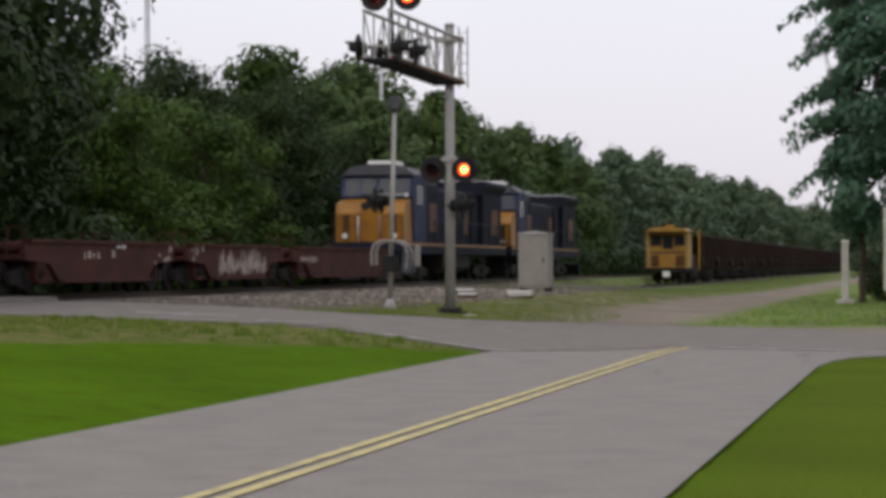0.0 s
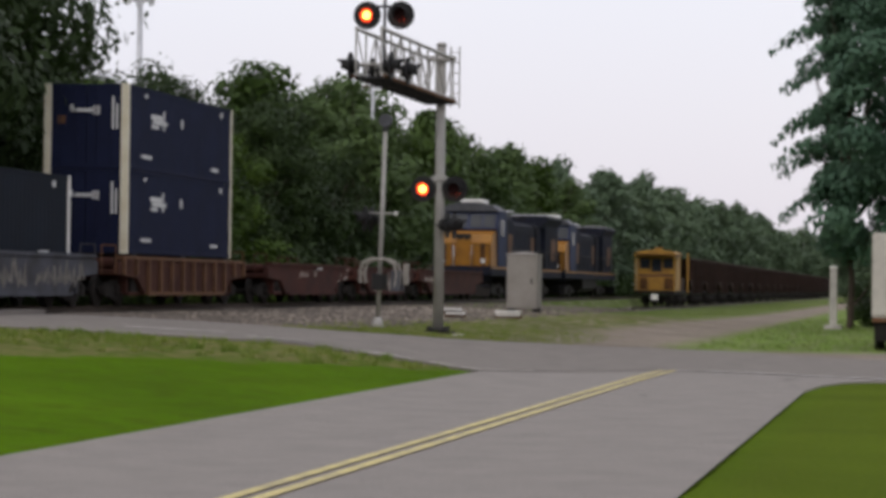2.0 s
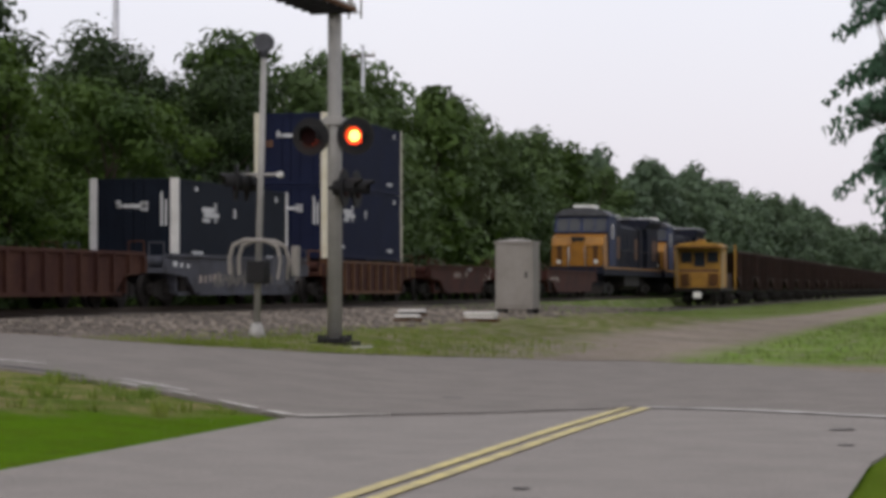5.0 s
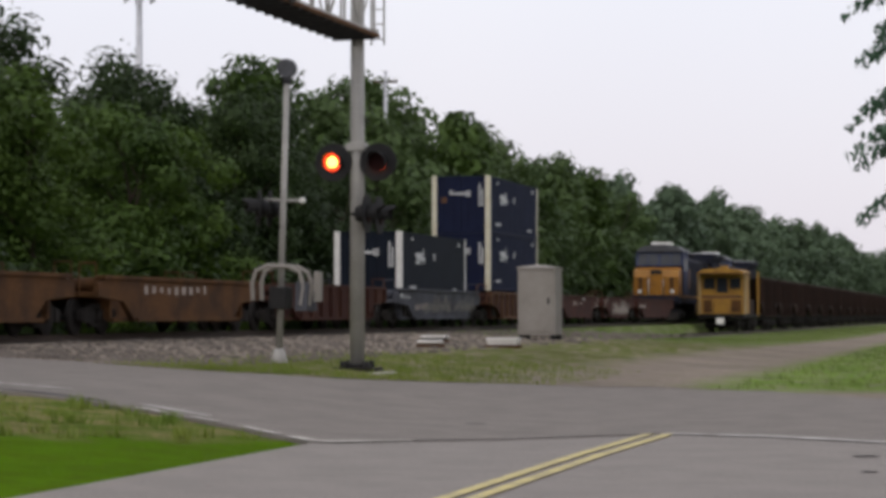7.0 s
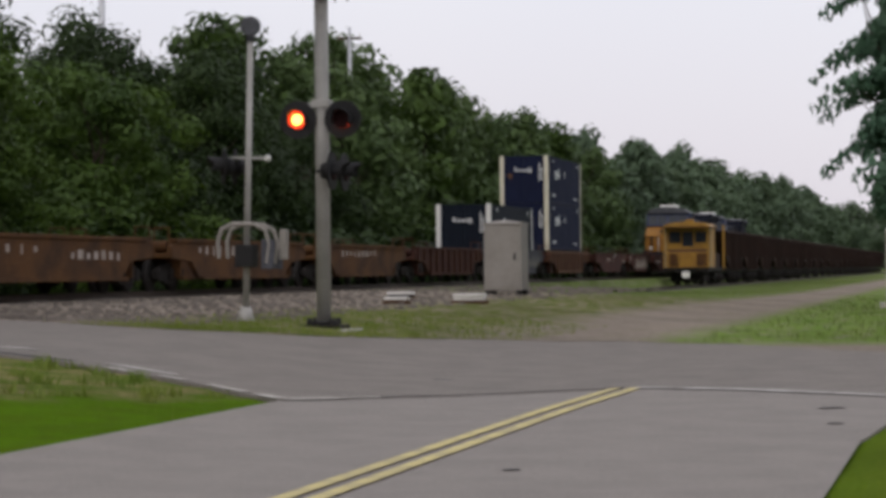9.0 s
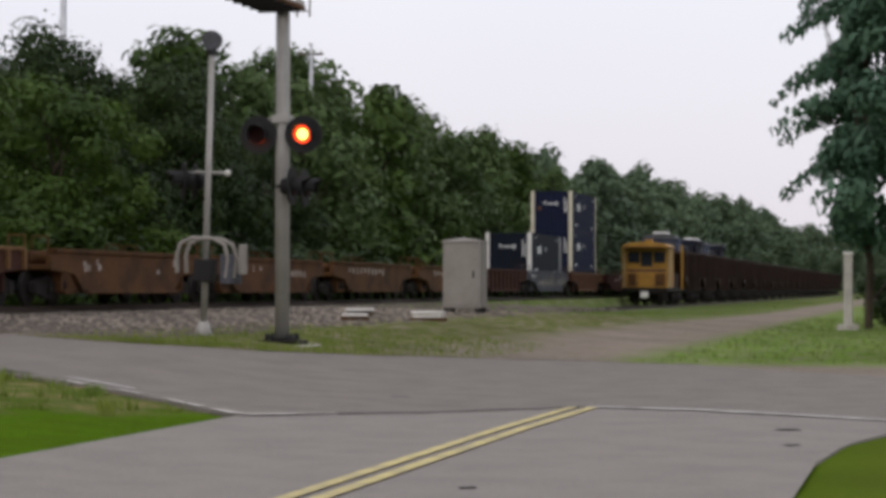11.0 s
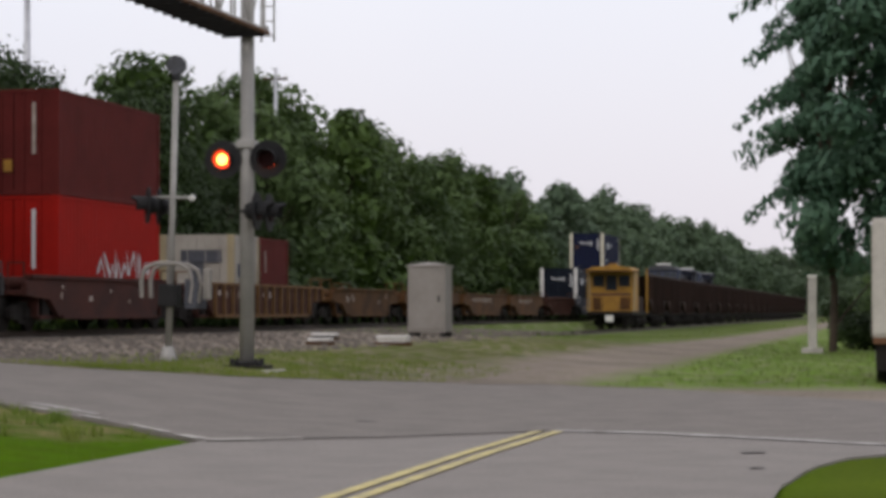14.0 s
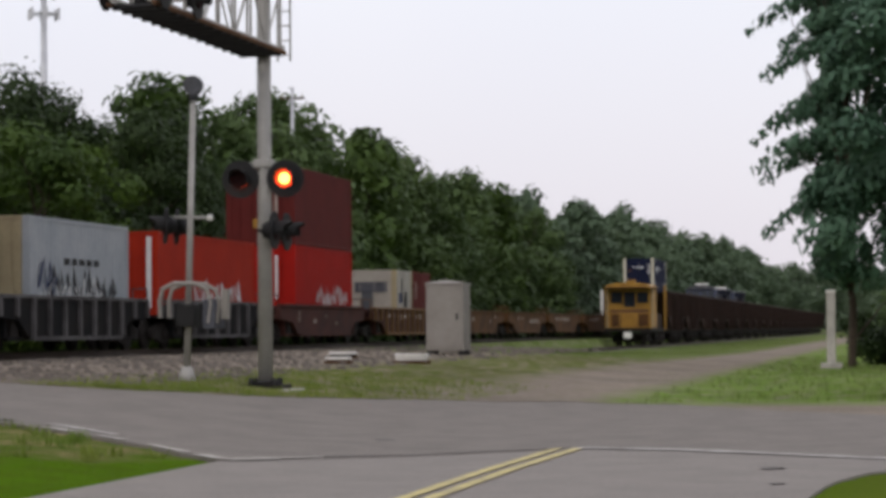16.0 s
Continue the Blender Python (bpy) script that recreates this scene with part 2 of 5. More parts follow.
RUST_BOX = mat("oxide_box", (0.105, 0.017, 0.015), (0.078, 0.014, 0.012), 0.8, 0, 0.8, 12, 0.05, 0.4, 0.12)
RED_BOX = mat("red_box", (0.31, 0.010, 0.006), (0.25, 0.010, 0.006), 0.8, 0, 0.8, 12, 0.05, 0.4, 0.12)
ORANGE_BOX = mat("orange_red_box", (0.31, 0.022, 0.008), (0.25, 0.017, 0.008), 0.8, 0, 0.8, 12, 0.05, 0.4, 0.12)
GREY_BOX = mat("grey_box", (0.31, 0.325, 0.345), (0.22, 0.25, 0.27), 0.6, 0, 0.8, 12, 0.05, 0.4)
WHITE_BOX = mat("white_box", (0.36, 0.33, 0.29), (0.25, 0.22, 0.19), 0.6, 0, 0.8, 12, 0.05, 0.4)
TAN_BOX = mat("tan_box", (0.34, 0.28, 0.17), (0.24, 0.19, 0.12), 0.6, 0, 0.8, 12, 0.05, 0.4)
MARK = mat("white_marking", (0.62, 0.62, 0.62), (0.45, 0.45, 0.46), 0.6, 0, 4, 30, 0.0, 0.3)
MARK_DIM = mat("dim_marking", (0.19, 0.175, 0.16), (0.13, 0.115, 0.10), 0.75, 0, 4, 30, 0.0, 0.5)
MARK_OLD = mat("faded_marking", (0.40, 0.34, 0.30), (0.25, 0.20, 0.17), 0.7, 0, 4, 30, 0.0, 0.5)
POST_YELLOW = mat("yellowed_white", (0.66, 0.62, 0.50), (0.56, 0.50, 0.36), 0.6, 0, 2, 20, 0.05, 0.4)
LOCO_YELLOW = mat("loco_yellow", (0.31, 0.135, 0.012), (0.19, 0.08, 0.012), 0.5, 0, 1.5, 15, 0.03, 0.35)
LOCO_BLUE = mat("loco_blue", (0.016, 0.018, 0.030), (0.018, 0.017, 0.018), 0.9, 0, 1.2, 15, 0.05, 0.4, 0.12)
LOCO_CAB = mat("loco_cab_blue", (0.036, 0.046, 0.095), (0.026, 0.030, 0.052), 0.8, 0, 1.2, 15, 0.05, 0.4, 0.15)
LOCO_ROOF = mat("loco_roof", (0.075, 0.078, 0.09), (0.05, 0.05, 0.056), 0.6, 0, 1.5, 15)
GLASS = mat("dark_glass", (0.025, 0.03, 0.04), None, 0.25, 0, 2, 10, 0, 0.2, 0.12)
CABOOSE_YELLOW = mat("caboose_yellow", (0.36, 0.19, 0.026), (0.21, 0.105, 0.022), 0.6, 0, 1.5, 15, 0.05, 0.4)
HOPPER = mat("hopper_brown", (0.046, 0.026, 0.021), (0.030, 0.020, 0.017), 0.95, 0, 0.8, 10, 0.15, 0.5, 0.15, by_object=0.2)
TRAILER = mat("trailer_grey_white", (0.50, 0.47, 0.42), (0.38, 0.35, 0.31), 0.6, 0, 1.5, 15, 0.05, 0.4)
BARK = mat("bark", (0.075, 0.055, 0.042), (0.045, 0.035, 0.028), 0.95, 0, 4, 25, 0.7)
LEAF_A = leaf_mat("leaf_green", (0.020, 0.042, 0.007), (0.066, 0.112, 0.016))
LEAF_B = leaf_mat("leaf_light", (0.024, 0.052, 0.006), (0.074, 0.124, 0.014))
LEAF_C = leaf_mat("leaf_deep", (0.013, 0.026, 0.006), (0.035, 0.062, 0.013))
LEAF_D = leaf_mat("leaf_cool", (0.040, 0.092, 0.056), (0.120, 0.210, 0.130))
# aerial haze painted into the foliage: paler in the middle distance, palest far off
LEAF_HAZE_MID = leaf_mat("leaf_mid_haze", (0.034, 0.062, 0.018), (0.094, 0.142, 0.040))
LEAF_HAZE_FAR = leaf_mat("leaf_far_haze", (0.052, 0.084, 0.046), (0.104, 0.148, 0.080))
VERGE_BLADE = leaf_mat("verge_blade", (0.085, 0.15, 0.012), (0.21, 0.24, 0.045))
GRASS_BLADE = leaf_mat("grass_blade", (0.065, 0.14, 0.012), (0.20, 0.20, 0.065))
STEEL_PALE = mat("pale_steel", (0.55, 0.55, 0.58), (0.42, 0.42, 0.45), 0.5, 0.3, 2, 20)


# ---- mesh helpers ----
def box(bm, x0, x1, y0, y1, z0, z1, bevel=0.0):
    before = set(bm.verts) if bevel else None
    v = [bm.verts.new(p) for p in ((x0, y0, z0), (x1, y0, z0), (x1, y1, z0), (x0, y1, z0), (x0, y0, z1), (x1, y0, z1), (x1, y1, z1), (x0, y1, z1))]
    fs = [bm.faces.new([v[i] for i in f]) for f in ((3, 2, 1, 0), (4, 5, 6, 7), (0, 1, 5, 4), (1, 2, 6, 5), (2, 3, 7, 6), (3, 0, 4, 7))]
    if bevel:
        bmesh.ops.bevel(bm, geom=list({e for f in fs for e in f.edges}), offset=bevel, segments=2, affect="EDGES", profile=0.7)
    return bm


def tube(bm, p0, p1, r0, r1=None, seg=10, caps=True):
    p0, p1 = Vector(p0), Vector(p1)
    r1 = r0 if r1 is None else r1
    q = (p1 - p0).to_track_quat("Z", "Y")
    rings = []
    for p, r in ((p0, r0), (p1, r1)):
        rings.append([bm.verts.new(p + q @ Vector((r * math.cos(2 * math.pi * i / seg), r * math.sin(2 * math.pi * i / seg), 0))) for i in range(seg)])
    for i in range(seg):
        f = bm.faces.new((rings[0][i], rings[0][(i + 1) % seg], rings[1][(i + 1) % seg], rings[1][i]))
        f.smooth = seg > 6
    if caps:
        bm.faces.new(rings[0][::-1])
        bm.faces.new(rings[1])
    return bm


def bar(bm, pts, r, seg=6):
    for a, c in zip(pts, pts[1:]):
        tube(bm, a, c, r, r, seg)
    return bm


def bent(bm, pts, r, seg=8):
    """One round rod bent along points in an upright plane across the tracks."""
    rings = []
    for i, p in enumerate(pts):
        d = (Vector(pts[min(i + 1, len(pts) - 1)]) - Vector(pts[max(i - 1, 0)])).normalized()
        side, up = Vector((-d.z, 0, d.x)), Vector((0, 1, 0))
        rings.append([bm.verts.new(Vector(p) + side * (r * math.cos(2 * math.pi * k / seg)) + up * (r * math.sin(2 * math.pi * k / seg))) for k in range(seg)])
    for a, c in zip(rings, rings[1:]):
        for k in range(seg):
            bm.faces.new((a[k], a[(k + 1) % seg], c[(k + 1) % seg], c[k]))
    bm.faces.new(rings[0][::-1])
    bm.faces.new(rings[-1])
    bmesh.ops.recalc_face_normals(bm, faces=bm.faces[:])
    return bm


def prism_x(bm, profile, x0, x1):
    """A (y, z) outline, run from x0 to x1."""
    a = [bm.verts.new((x0, y, z)) for y, z in profile]
    c = [bm.verts.new((x1, y, z)) for y, z in profile]
    n = len(profile)
    for i in range(n):
        bm.faces.new((a[i], a[(i + 1) % n], c[(i + 1) % n], c[i]))
    bm.faces.new(a[::-1])
    bm.faces.new(c)
    return bm


def prism_y(bm, profile, y0, y1):
    """An (x, z) outline, run from y0 to y1."""
    a = [bm.verts.new((x, y0, z)) for x, z in profile]
    c = [bm.verts.new((x, y1, z)) for x, z in profile]
    n = len(profile)
    for i in range(n):
        bm.faces.new((a[i], a[(i + 1) % n], c[(i + 1) % n], c[i]))
    bm.faces.new(a[::-1])
    bm.faces.new(c)
    return bm


def disc(bm, c, r, depth, face="y", seg=20):
    d = Vector((0, depth, 0)) if face == "y" else Vector((depth, 0, 0))
    return tube(bm, Vector(c), Vector(c) + d, r, r, seg)


def mesh_of(name, bm, material):
    bmesh.ops.recalc_face_normals(bm, faces=bm.faces[:])
    me = bpy.data.meshes.new(name)
    bm.to_mesh(me)
    bm.free()
    me.materials.append(material)
    return me


def part(name, bm, material, parent, label=""):
    ob = new(name, mesh_of(name, bm, material))
    ob.parent = parent
    if label:
        ob["label"] = label
    return ob


def shared(name, me, parent, m=None):
    ob = new(name, me)
    ob.parent = parent
    if m is not None:
        ob.matrix_basis = m
    return ob


def thing(name, m, label, category, group=""):
    ob = new(name)
    ob.matrix_world = m
    return tagged(ob, label, category, group)


def B():
    return bmesh.new()


# ---- the lie of the land ----
LAND_X = (-3000, -60, -40, -30, -26, -24.5, -19.5, -17.5, -16, -13, -11, -9, -7, -5, 3000)
LAND_Z = (0.3, 0.4, 0.45, 0.6, 0.66, 0.70, 0.70, 0.64, 0.60, 0.50, 0.42, 0.24, 0.07, 0.0, 0.0)


def land(x, y=0.0):
    z = float(np.interp(x, LAND_X, LAND_Z))
    if x > -19.6 and y > 80:  # the siding lies lower
        z *= 1 - 0.9 * min(1.0, (y - 80) / 45)
    return z


def sheet(name, xs, ys, lift, material, wob=0.0):
    me = bpy.data.meshes.new(name)
    rng = random.Random(4)
    v = [(x, y, land(x, y) + lift + (wob * (rng.random() - 0.5) if -30 < x < 20 and -40 < y < 200 else 0)) for y in ys for x in xs]
    w = len(xs)
    f = [(j * w + i, j * w + i + 1, (j + 1) * w + i + 1, (j + 1) * w + i) for j in range(len(ys) - 1) for i in range(w - 1)]
    me.from_pydata(v, [], f)
    me.materials.append(material)
    for p in me.polygons:
        p.use_smooth = True
    return new(name, me)


def steps(a, c, d):
    return [a + i * (c - a) / max(1, round((c - a) / d)) for i in range(max(1, round((c - a) / d)) + 1)]


xs = [-3000, -800, -300, -120, -80] + steps(-60, 30, 0.6) + [40, 60, 120, 300, 800, 3000]
ys = [-3000, -500, -150] + steps(-70, 100, 0.8) + steps(104, 300, 6)[0:] + [340, 400, 500, 800, 3000]
ground = tagged(sheet("ground", xs, ys, 0.0, GROUND, 0.03), "rough ground of green lawn, weeds and stony dirt", "ground", kind="structure")


def slab(name, outline, lift, material, label, thick=0.12, split=1.0):
    """Paving over the lie of the land: the outline gives y0, y1 at each x."""
    bm = B()
    top, low = [], []
    for x, y0, y1 in outline:
        z = land(x) + lift
        row = [bm.verts.new((x, y, z)) for y in np.linspace(y0, y1, 9)]
        top.append(row)
        low.append([bm.verts.new((x, y0, z - thick)), bm.verts.new((x, y1, z - thick))])
    for a, c, e, g in zip(top, top[1:], low, low[1:]):
        for i in range(8):
            bm.faces.new((a[i], c[i], c[i + 1], a[i + 1]))
        bm.faces.new((a[0], e[0], g[0], c[0]))
        bm.faces.new((a[8], c[8], g[1], e[1]))
    ob = new(name, mesh_of(name, bm, material))
    return tagged(ob, label, "road", kind="structure")



# the road on which the camera stands, alongside the railway
slab("road", [(x, -70.0, 26.25) for x in steps(-6.62, -0.85, 0.5)], 0.03, ASPHALT, "worn grey asphalt two-lane road with a double yellow line")
# the crossing road, which climbs to the tracks and flares at the junction


def near_edge(x):
    return float(np.interp(x, (-40, -19.5, -12, -10.6, -9.4, -8.0, -7.0, -6.55, -3.7, -2.4, -1.2, -0.2, 0.8, 1.6, 6, 30, 60), (25.6, 25.7, 25.8, 25.6, 25.1, 24.1, 23.1, 22.55, 26.15, 25.7, 24.75, 23.95, 23.5, 23.2, 22.6, 21.4, 19)))


def far_edge(x):
    return float(np.interp(x, (-60, -18, -14.5, -12.5, -11.2, -10, -8.8, -7.5, -6, -4, -2, -0.3, 3, 30, 60), (38.0, 37.4, 36.2, 34.7, 34.4, 35.3, 37.3, 40.0, 41.8, 41.2, 38.0, 36.0, 34.8, 33, 31)))


slab("crossing_road", [(x, near_edge(x), far_edge(x)) for x in steps(-60, -19.6, 1.0) + steps(-19, -7.2, 0.4) + steps(-7.1, 1.2, 0.08) + steps(2, 60, 2.0)], 0.036, ASPHALT_OLD,
     "old grey asphalt road climbing over the railway crossing")


slab("road_corner", [(x, float(np.interp(x, (-0.86, -0.72, -0.45, 0.1, 0.8), (18.0, 20.4, 21.9, 22.9, 23.4))), near_edge(x) + 0.05) for x in steps(-0.90, 0.8, 0.08)], 0.033, ASPHALT,
     "rounded asphalt corner of the junction")


def strip(name, pts, width, lift, material, label):
    """A painted line along points on the plan."""
    bm = B()
    for (x0, y0), (x1, y1) in zip(pts, pts[1:]):
        d = Vector((y0 - y1, x1 - x0)).normalized() * width / 2
        q = [(x0 - d.x, y0 - d.y), (x1 - d.x, y1 - d.y), (x1 + d.x, y1 + d.y), (x0 + d.x, y0 + d.y)]
        bm.faces.new([bm.verts.new((x, y, land(x) + lift)) for x, y in q])
        bm.faces.new([bm.verts.new((x, y, land(x) + lift - 0.004)) for x, y in q][::-1])
    ob = new(name, mesh_of(name, bm, material))
    return tagged(ob, label, "road marking", kind="structure")


for off in (-0.105, 0.105):
    strip("centre_line", [(-3.78 + off, -70), (-3.78 + off, 0), (-3.79 + off, 22.0), (-3.71 + off, 26.15)], 0.11, 0.043, YELLOW_LINE, "faded yellow centre line on the asphalt")
strip("stop_line", [(-3.64, 26.22), (-2.43, 25.78), (-1.18, 24.85), (-0.2, 24.05), (0.8, 23.55)], 0.26, 0.044, WHITE_LINE, "faded white line across the mouth of the road")
strip("gutter", [(-7.75, 23.95), (-7.2, 23.42)], 0.12, 0.047, CONCRETE, "broken pale concrete gutter at the lawn corner")
for gx, gw in ((-7.0, 0.16), (-6.55, 0.22), (-6.2, 0.10), (-8.5, 0.12), (-9.3, 0.14)):
    strip("gutter", [(gx, near_edge(gx) + 0.12), (gx + 0.36, near_edge(gx + 0.36) + 0.10)], gw, 0.0475, CONCRETE, "broken pale concrete gutter at the lawn corner")
strip("crack", [(-11.6, 26.1), (-10.9, 25.95), (-10.3, 25.78), (-9.9, 25.6)], 0.22, 0.044, TAR, "dark crack beside the gutter")
strip("seam", [(-6.3, 22.95), (-5.0, 24.7), (-3.75, 26.12)], 0.05, 0.046, TAR, "dark seam between the old and newer asphalt")
strip("edge_line", [(-9.5, 25.75), (-8.5, 25.05)], 0.14, 0.043, WHITE_LINE, "worn white line remnant at the junction")
strip("edge_line", [(-12.2, 27.6), (-10.9, 27.0)], 0.18, 0.043, WHITE_LINE, "worn white line remnant at the junction")
strip("edge_line", [(-15.5, 29.8), (-13.2, 29.4)], 0.30, 0.043, WHITE_LINE, "worn white stop line before the rails")
for x, y, s in ((-3.0, 15.4, 0.05), (-1.4, 22.4, 0.10), (-1.2, 20.2, 0.06), (-6.1, 27.2, 0.1)):
    strip("tar_spot", [(x, y), (x + s * 2, y + s)], s * 1.6, 0.042, TAR, "dark tar spot on the asphalt")

# ---- tracks ----
MAIN_X, RAIL_Z = -22.0, 0.86
SIDE_X, SIDE_Z = -17.9, 0.22


def track(x, rail_z, y0, y1, name):
    bm = B()
    prism_y(bm, [(x - 3.4, rail_z - 1.1), (x + 3.4, rail_z - 1.1), (x + 1.5, rail_z - 0.2), (x - 1.5, rail_z - 0.2)], y0, y1)
    bed = tagged(new(name + "_bed", mesh_of("bed", bm, BALLAST)), "grey crushed-stone ballast bed of the railway", "track bed", kind="structure")
    for s in (-0.76, 0.76):
        bm = B()
        prism_y(bm, [(x + s - 0.07, rail_z - 0.17), (x + s + 0.07, rail_z - 0.17), (x + s + 0.012, rail_z - 0.13), (x + s + 0.012, rail_z - 0.05), (x + s + 0.036, rail_z - 0.03),
                     (x + s + 0.036, rail_z), (x + s - 0.036, rail_z), (x + s - 0.036, rail_z - 0.03), (x + s - 0.012, rail_z - 0.05), (x + s - 0.012, rail_z - 0.13)], y0, y1)
        tagged(new("rail", mesh_of("rail", bm, RAIL)), "rusty steel rail on timber sleepers", "rail", kind="structure")
    return bed


main_bed = track(MAIN_X, RAIL_Z, -200, 700, "main_track")
side_bed = track(SIDE_X, SIDE_Z, 96, 700, "siding")
bm = B()
box(bm, -1.3, 1.3, -0.11, 0.11, -0.16, 0.0)
SLEEPER = mesh_of("sleeper", bm, TIMBER)
for i in range(150):
    shared("sleeper", SLEEPER, main_bed, pose(MAIN_X, 38.5 + i * 0.6, RAIL_Z - 0.15))
# crossing surface between the rails
for x0, x1 in ((MAIN_X - 0.68, MAIN_X + 0.68), (MAIN_X + 0.84, MAIN_X + 1.9), (MAIN_X - 1.9, MAIN_X - 0.84)):
    bm = B()
    box(bm, x0, x1, 25.0, 37.5, RAIL_Z - 0.2, RAIL_Z - 0.02, 0.02)
    tagged(new("crossing_panel", mesh_of("crossing_panel", bm, ASPHALT_OLD)), "dark crossing panel beside the rail", "crossing panel", kind="structure")


# ---- crossing signals ----
def flasher(parent, x, y, z, out, name="flasher", lit=False):
    """A lamp with its round black backboard and hood, facing -y (out=-1), +y (1) or +x ('x')."""
    m = pose(x, y, z, 0, 0, 0 if out == -1 else 180 if out == 1 else 90)
    bm = B()
    tube(bm, (0, 0.02, 0), (0, 0.05, 0), 0.32, 0.32, 28)
    tube(bm, (0, 0.05, 0), (0, 0.22, 0), 0.17, 0.12, 20)
    head = part(name, bm, DARK, parent, "round black backboard with a hooded lamp")
    head.matrix_basis = m
    bm = B()
    prev = None
    for i in range(10):  # hood over the lens
        a = math.pi * (-0.15 + 1.3 * i / 9)
        tip = -0.26 if 2 < i < 7 else -0.16
        ring = [bm.verts.new((r * math.cos(a), yy, r * math.sin(a))) for r, yy in ((0.165, 0.02), (0.165, tip), (0.155, tip), (0.155, 0.02))]
        if prev:
            for k in range(4):
                bm.faces.new((prev[k], prev[(k + 1) % 4], ring[(k + 1) % 4], ring[k]))
        prev = ring
    part("hood", bm, DARK, head)
    bm = B()
    tube(bm, (0, -0.012, 0), (0, 0.018, 0), 0.15, 0.15, 24)
    lens = part("lens", bm, RED_LENS, head, "dark red glass lens")
    if not lit:
        return head
    # one glass turns its burning side to the front while its lamp flashes
    bm = B()
    for r, y0, y1, k in ((0.152, -0.008, 0.0, 0), (0.152, 0.001, 0.007, 1), (0.092, 0.008, 0.014, 2)):
        n0 = len(bm.faces)
        tube(bm, (0, y0, 0), (0, y1, 0), r, r, 24)
        bm.faces.ensure_lookup_table()
        for f in bm.faces[n0:]:
            f.material_index = k
    lens.data = mesh_of("lens", bm, RED_LENS)
    lens.data.materials.append(LIT_RED)
    lens.data.materials.append(LIT_CORE)
    lens["label"] = "round red glass lens of a flashing lamp"
    lens.matrix_basis = pose(0, -0.03, 0)
    return lens


MAST = (-10.72, 39.4)
LAMPS_RIGHT, LAMPS_LEFT = [], []


def cantilever():
    x, y = MAST
    z = land(x)
    t = thing("cantilever_signal", pose(x, y, z), "tall galvanised cantilever crossing signal with red flashing lamps", "crossing signal")
    bm = B()
    tube(bm, (0, 0, 0.1), (0, 0, 7.0), 0.125, 0.115, 20)
    tube(bm, (0, 0, 7.0), (0, 0, 7.08), 0.14, 0.10, 20)
    part("mast", bm, GALV, t, "grey galvanised steel mast")
    bm = B()
    box(bm, -0.36, 0.36, -0.36, 0.36, -0.25, 0.05, 0.02)
    part("footing", bm, GREASE, t, "low dark footing")
    bm = B()
    box(bm, -0.55, 0.55, -0.55, 0.55, -0.3, -0.03, 0.03)
    part("slab", bm, CONCRETE, t, "pale concrete slab")
    bm = B()
    tube(bm, (0, 0, 0.05), (0, 0, 0.11), 0.24, 0.24, 16)
    part("base_flange", bm, DARK, t)
    for i in range(4):
        a = math.pi * (0.25 + 0.5 * i)
        bm = B()
        tube(bm, (0.28 * math.cos(a), 0.28 * math.sin(a), 0.0), (0.28 * math.cos(a), 0.28 * math.sin(a), 0.16), 0.05, 0.05, 8)
        part("anchor_bolt", bm, DARK, t)
    # arm over the road
    d = Vector((-0.62, -5.2, 0.20))
    side = Vector((d.y, -d.x, 0)).normalized() * 0.30
    lo, hi = 5.68, 6.68
    for s in (-1, 1):
        for zz, nm in ((lo, "lower_chord"), (hi, "upper_chord")):
            bm = B()
            p = side * s + Vector((0, 0, zz))
            tube(bm, p + d * -0.02, p + d * 1.0, 0.045, 0.045, 8)
            part(nm, bm, GALV, t)
        n = 8
        for i in range(n + 1):
            bm = B()
            p = side * s + d * (i / n)
            tube(bm, p + Vector((0, 0, lo)), p + Vector((0, 0, hi)), 0.022, 0.022, 6)
            part("strut", bm, GALV, t)
            if i < n:
                q = side * s + d * ((i + 1) / n)
                bm = B()
                tube(bm, p + Vector((0, 0, lo if i % 2 else hi)), q + Vector((0, 0, hi if i % 2 else lo)), 0.018, 0.018, 6)
                part("brace", bm, GALV, t)
    for i in range(15):  # walkway slats
        bm = B()
        p = d * ((i + 0.5) / 15)
        tube(bm, p + side * 1.25 + Vector((0, 0, lo - 0.09)), p - side * 1.25 + Vector((0, 0, lo - 0.09)), 0.052, 0.052, 6)
        part("walkway_slat", bm, DARK, t)
    for s in (-1.25, 1.25):
        bm = B()
        a, c = side * s + Vector((0, 0, lo - 0.06)), side * s + d + Vector((0, 0, lo - 0.06))
        tube(bm, a, c, 0.038, 0.038, 6)
        part("walkway_edge", bm, RUST_EDGE, t)
    for zz in (lo, hi):
        bm = B()
        tube(bm, (0, 0, zz - 0.09), (0, 0, zz + 0.09), 0.17, 0.17, 16)
        box(bm, -0.36, 0.36, -0.16, 0.05, zz - 0.06, zz + 0.06)
        part("collar", bm, GALV, t)
    # ladder behind the mast
    bm = B()
    for s in (0.20, 0.42):
        tube(bm, (s, 0.16, 0.6 + 4.9), (s, 0.16, 7.0), 0.018, 0.018, 6)
    for i in range(6):
        tube(bm, (0.20, 0.16, 5.6 + i * 0.25), (0.42, 0.16, 5.6 + i * 0.25), 0.012, 0.012, 6)
    part("ladder", bm, GALV, t)
    # lamps on the mast
    bm = B()
    tube(bm, (-0.40, 0.0, 3.76), (0.42, 0.0, 3.76), 0.03, 0.03, 8)
    box(bm, -0.16, 0.16, -0.15, 0.15, 3.69, 3.83, 0.02)
    part("crossarm", bm, GALV, t)
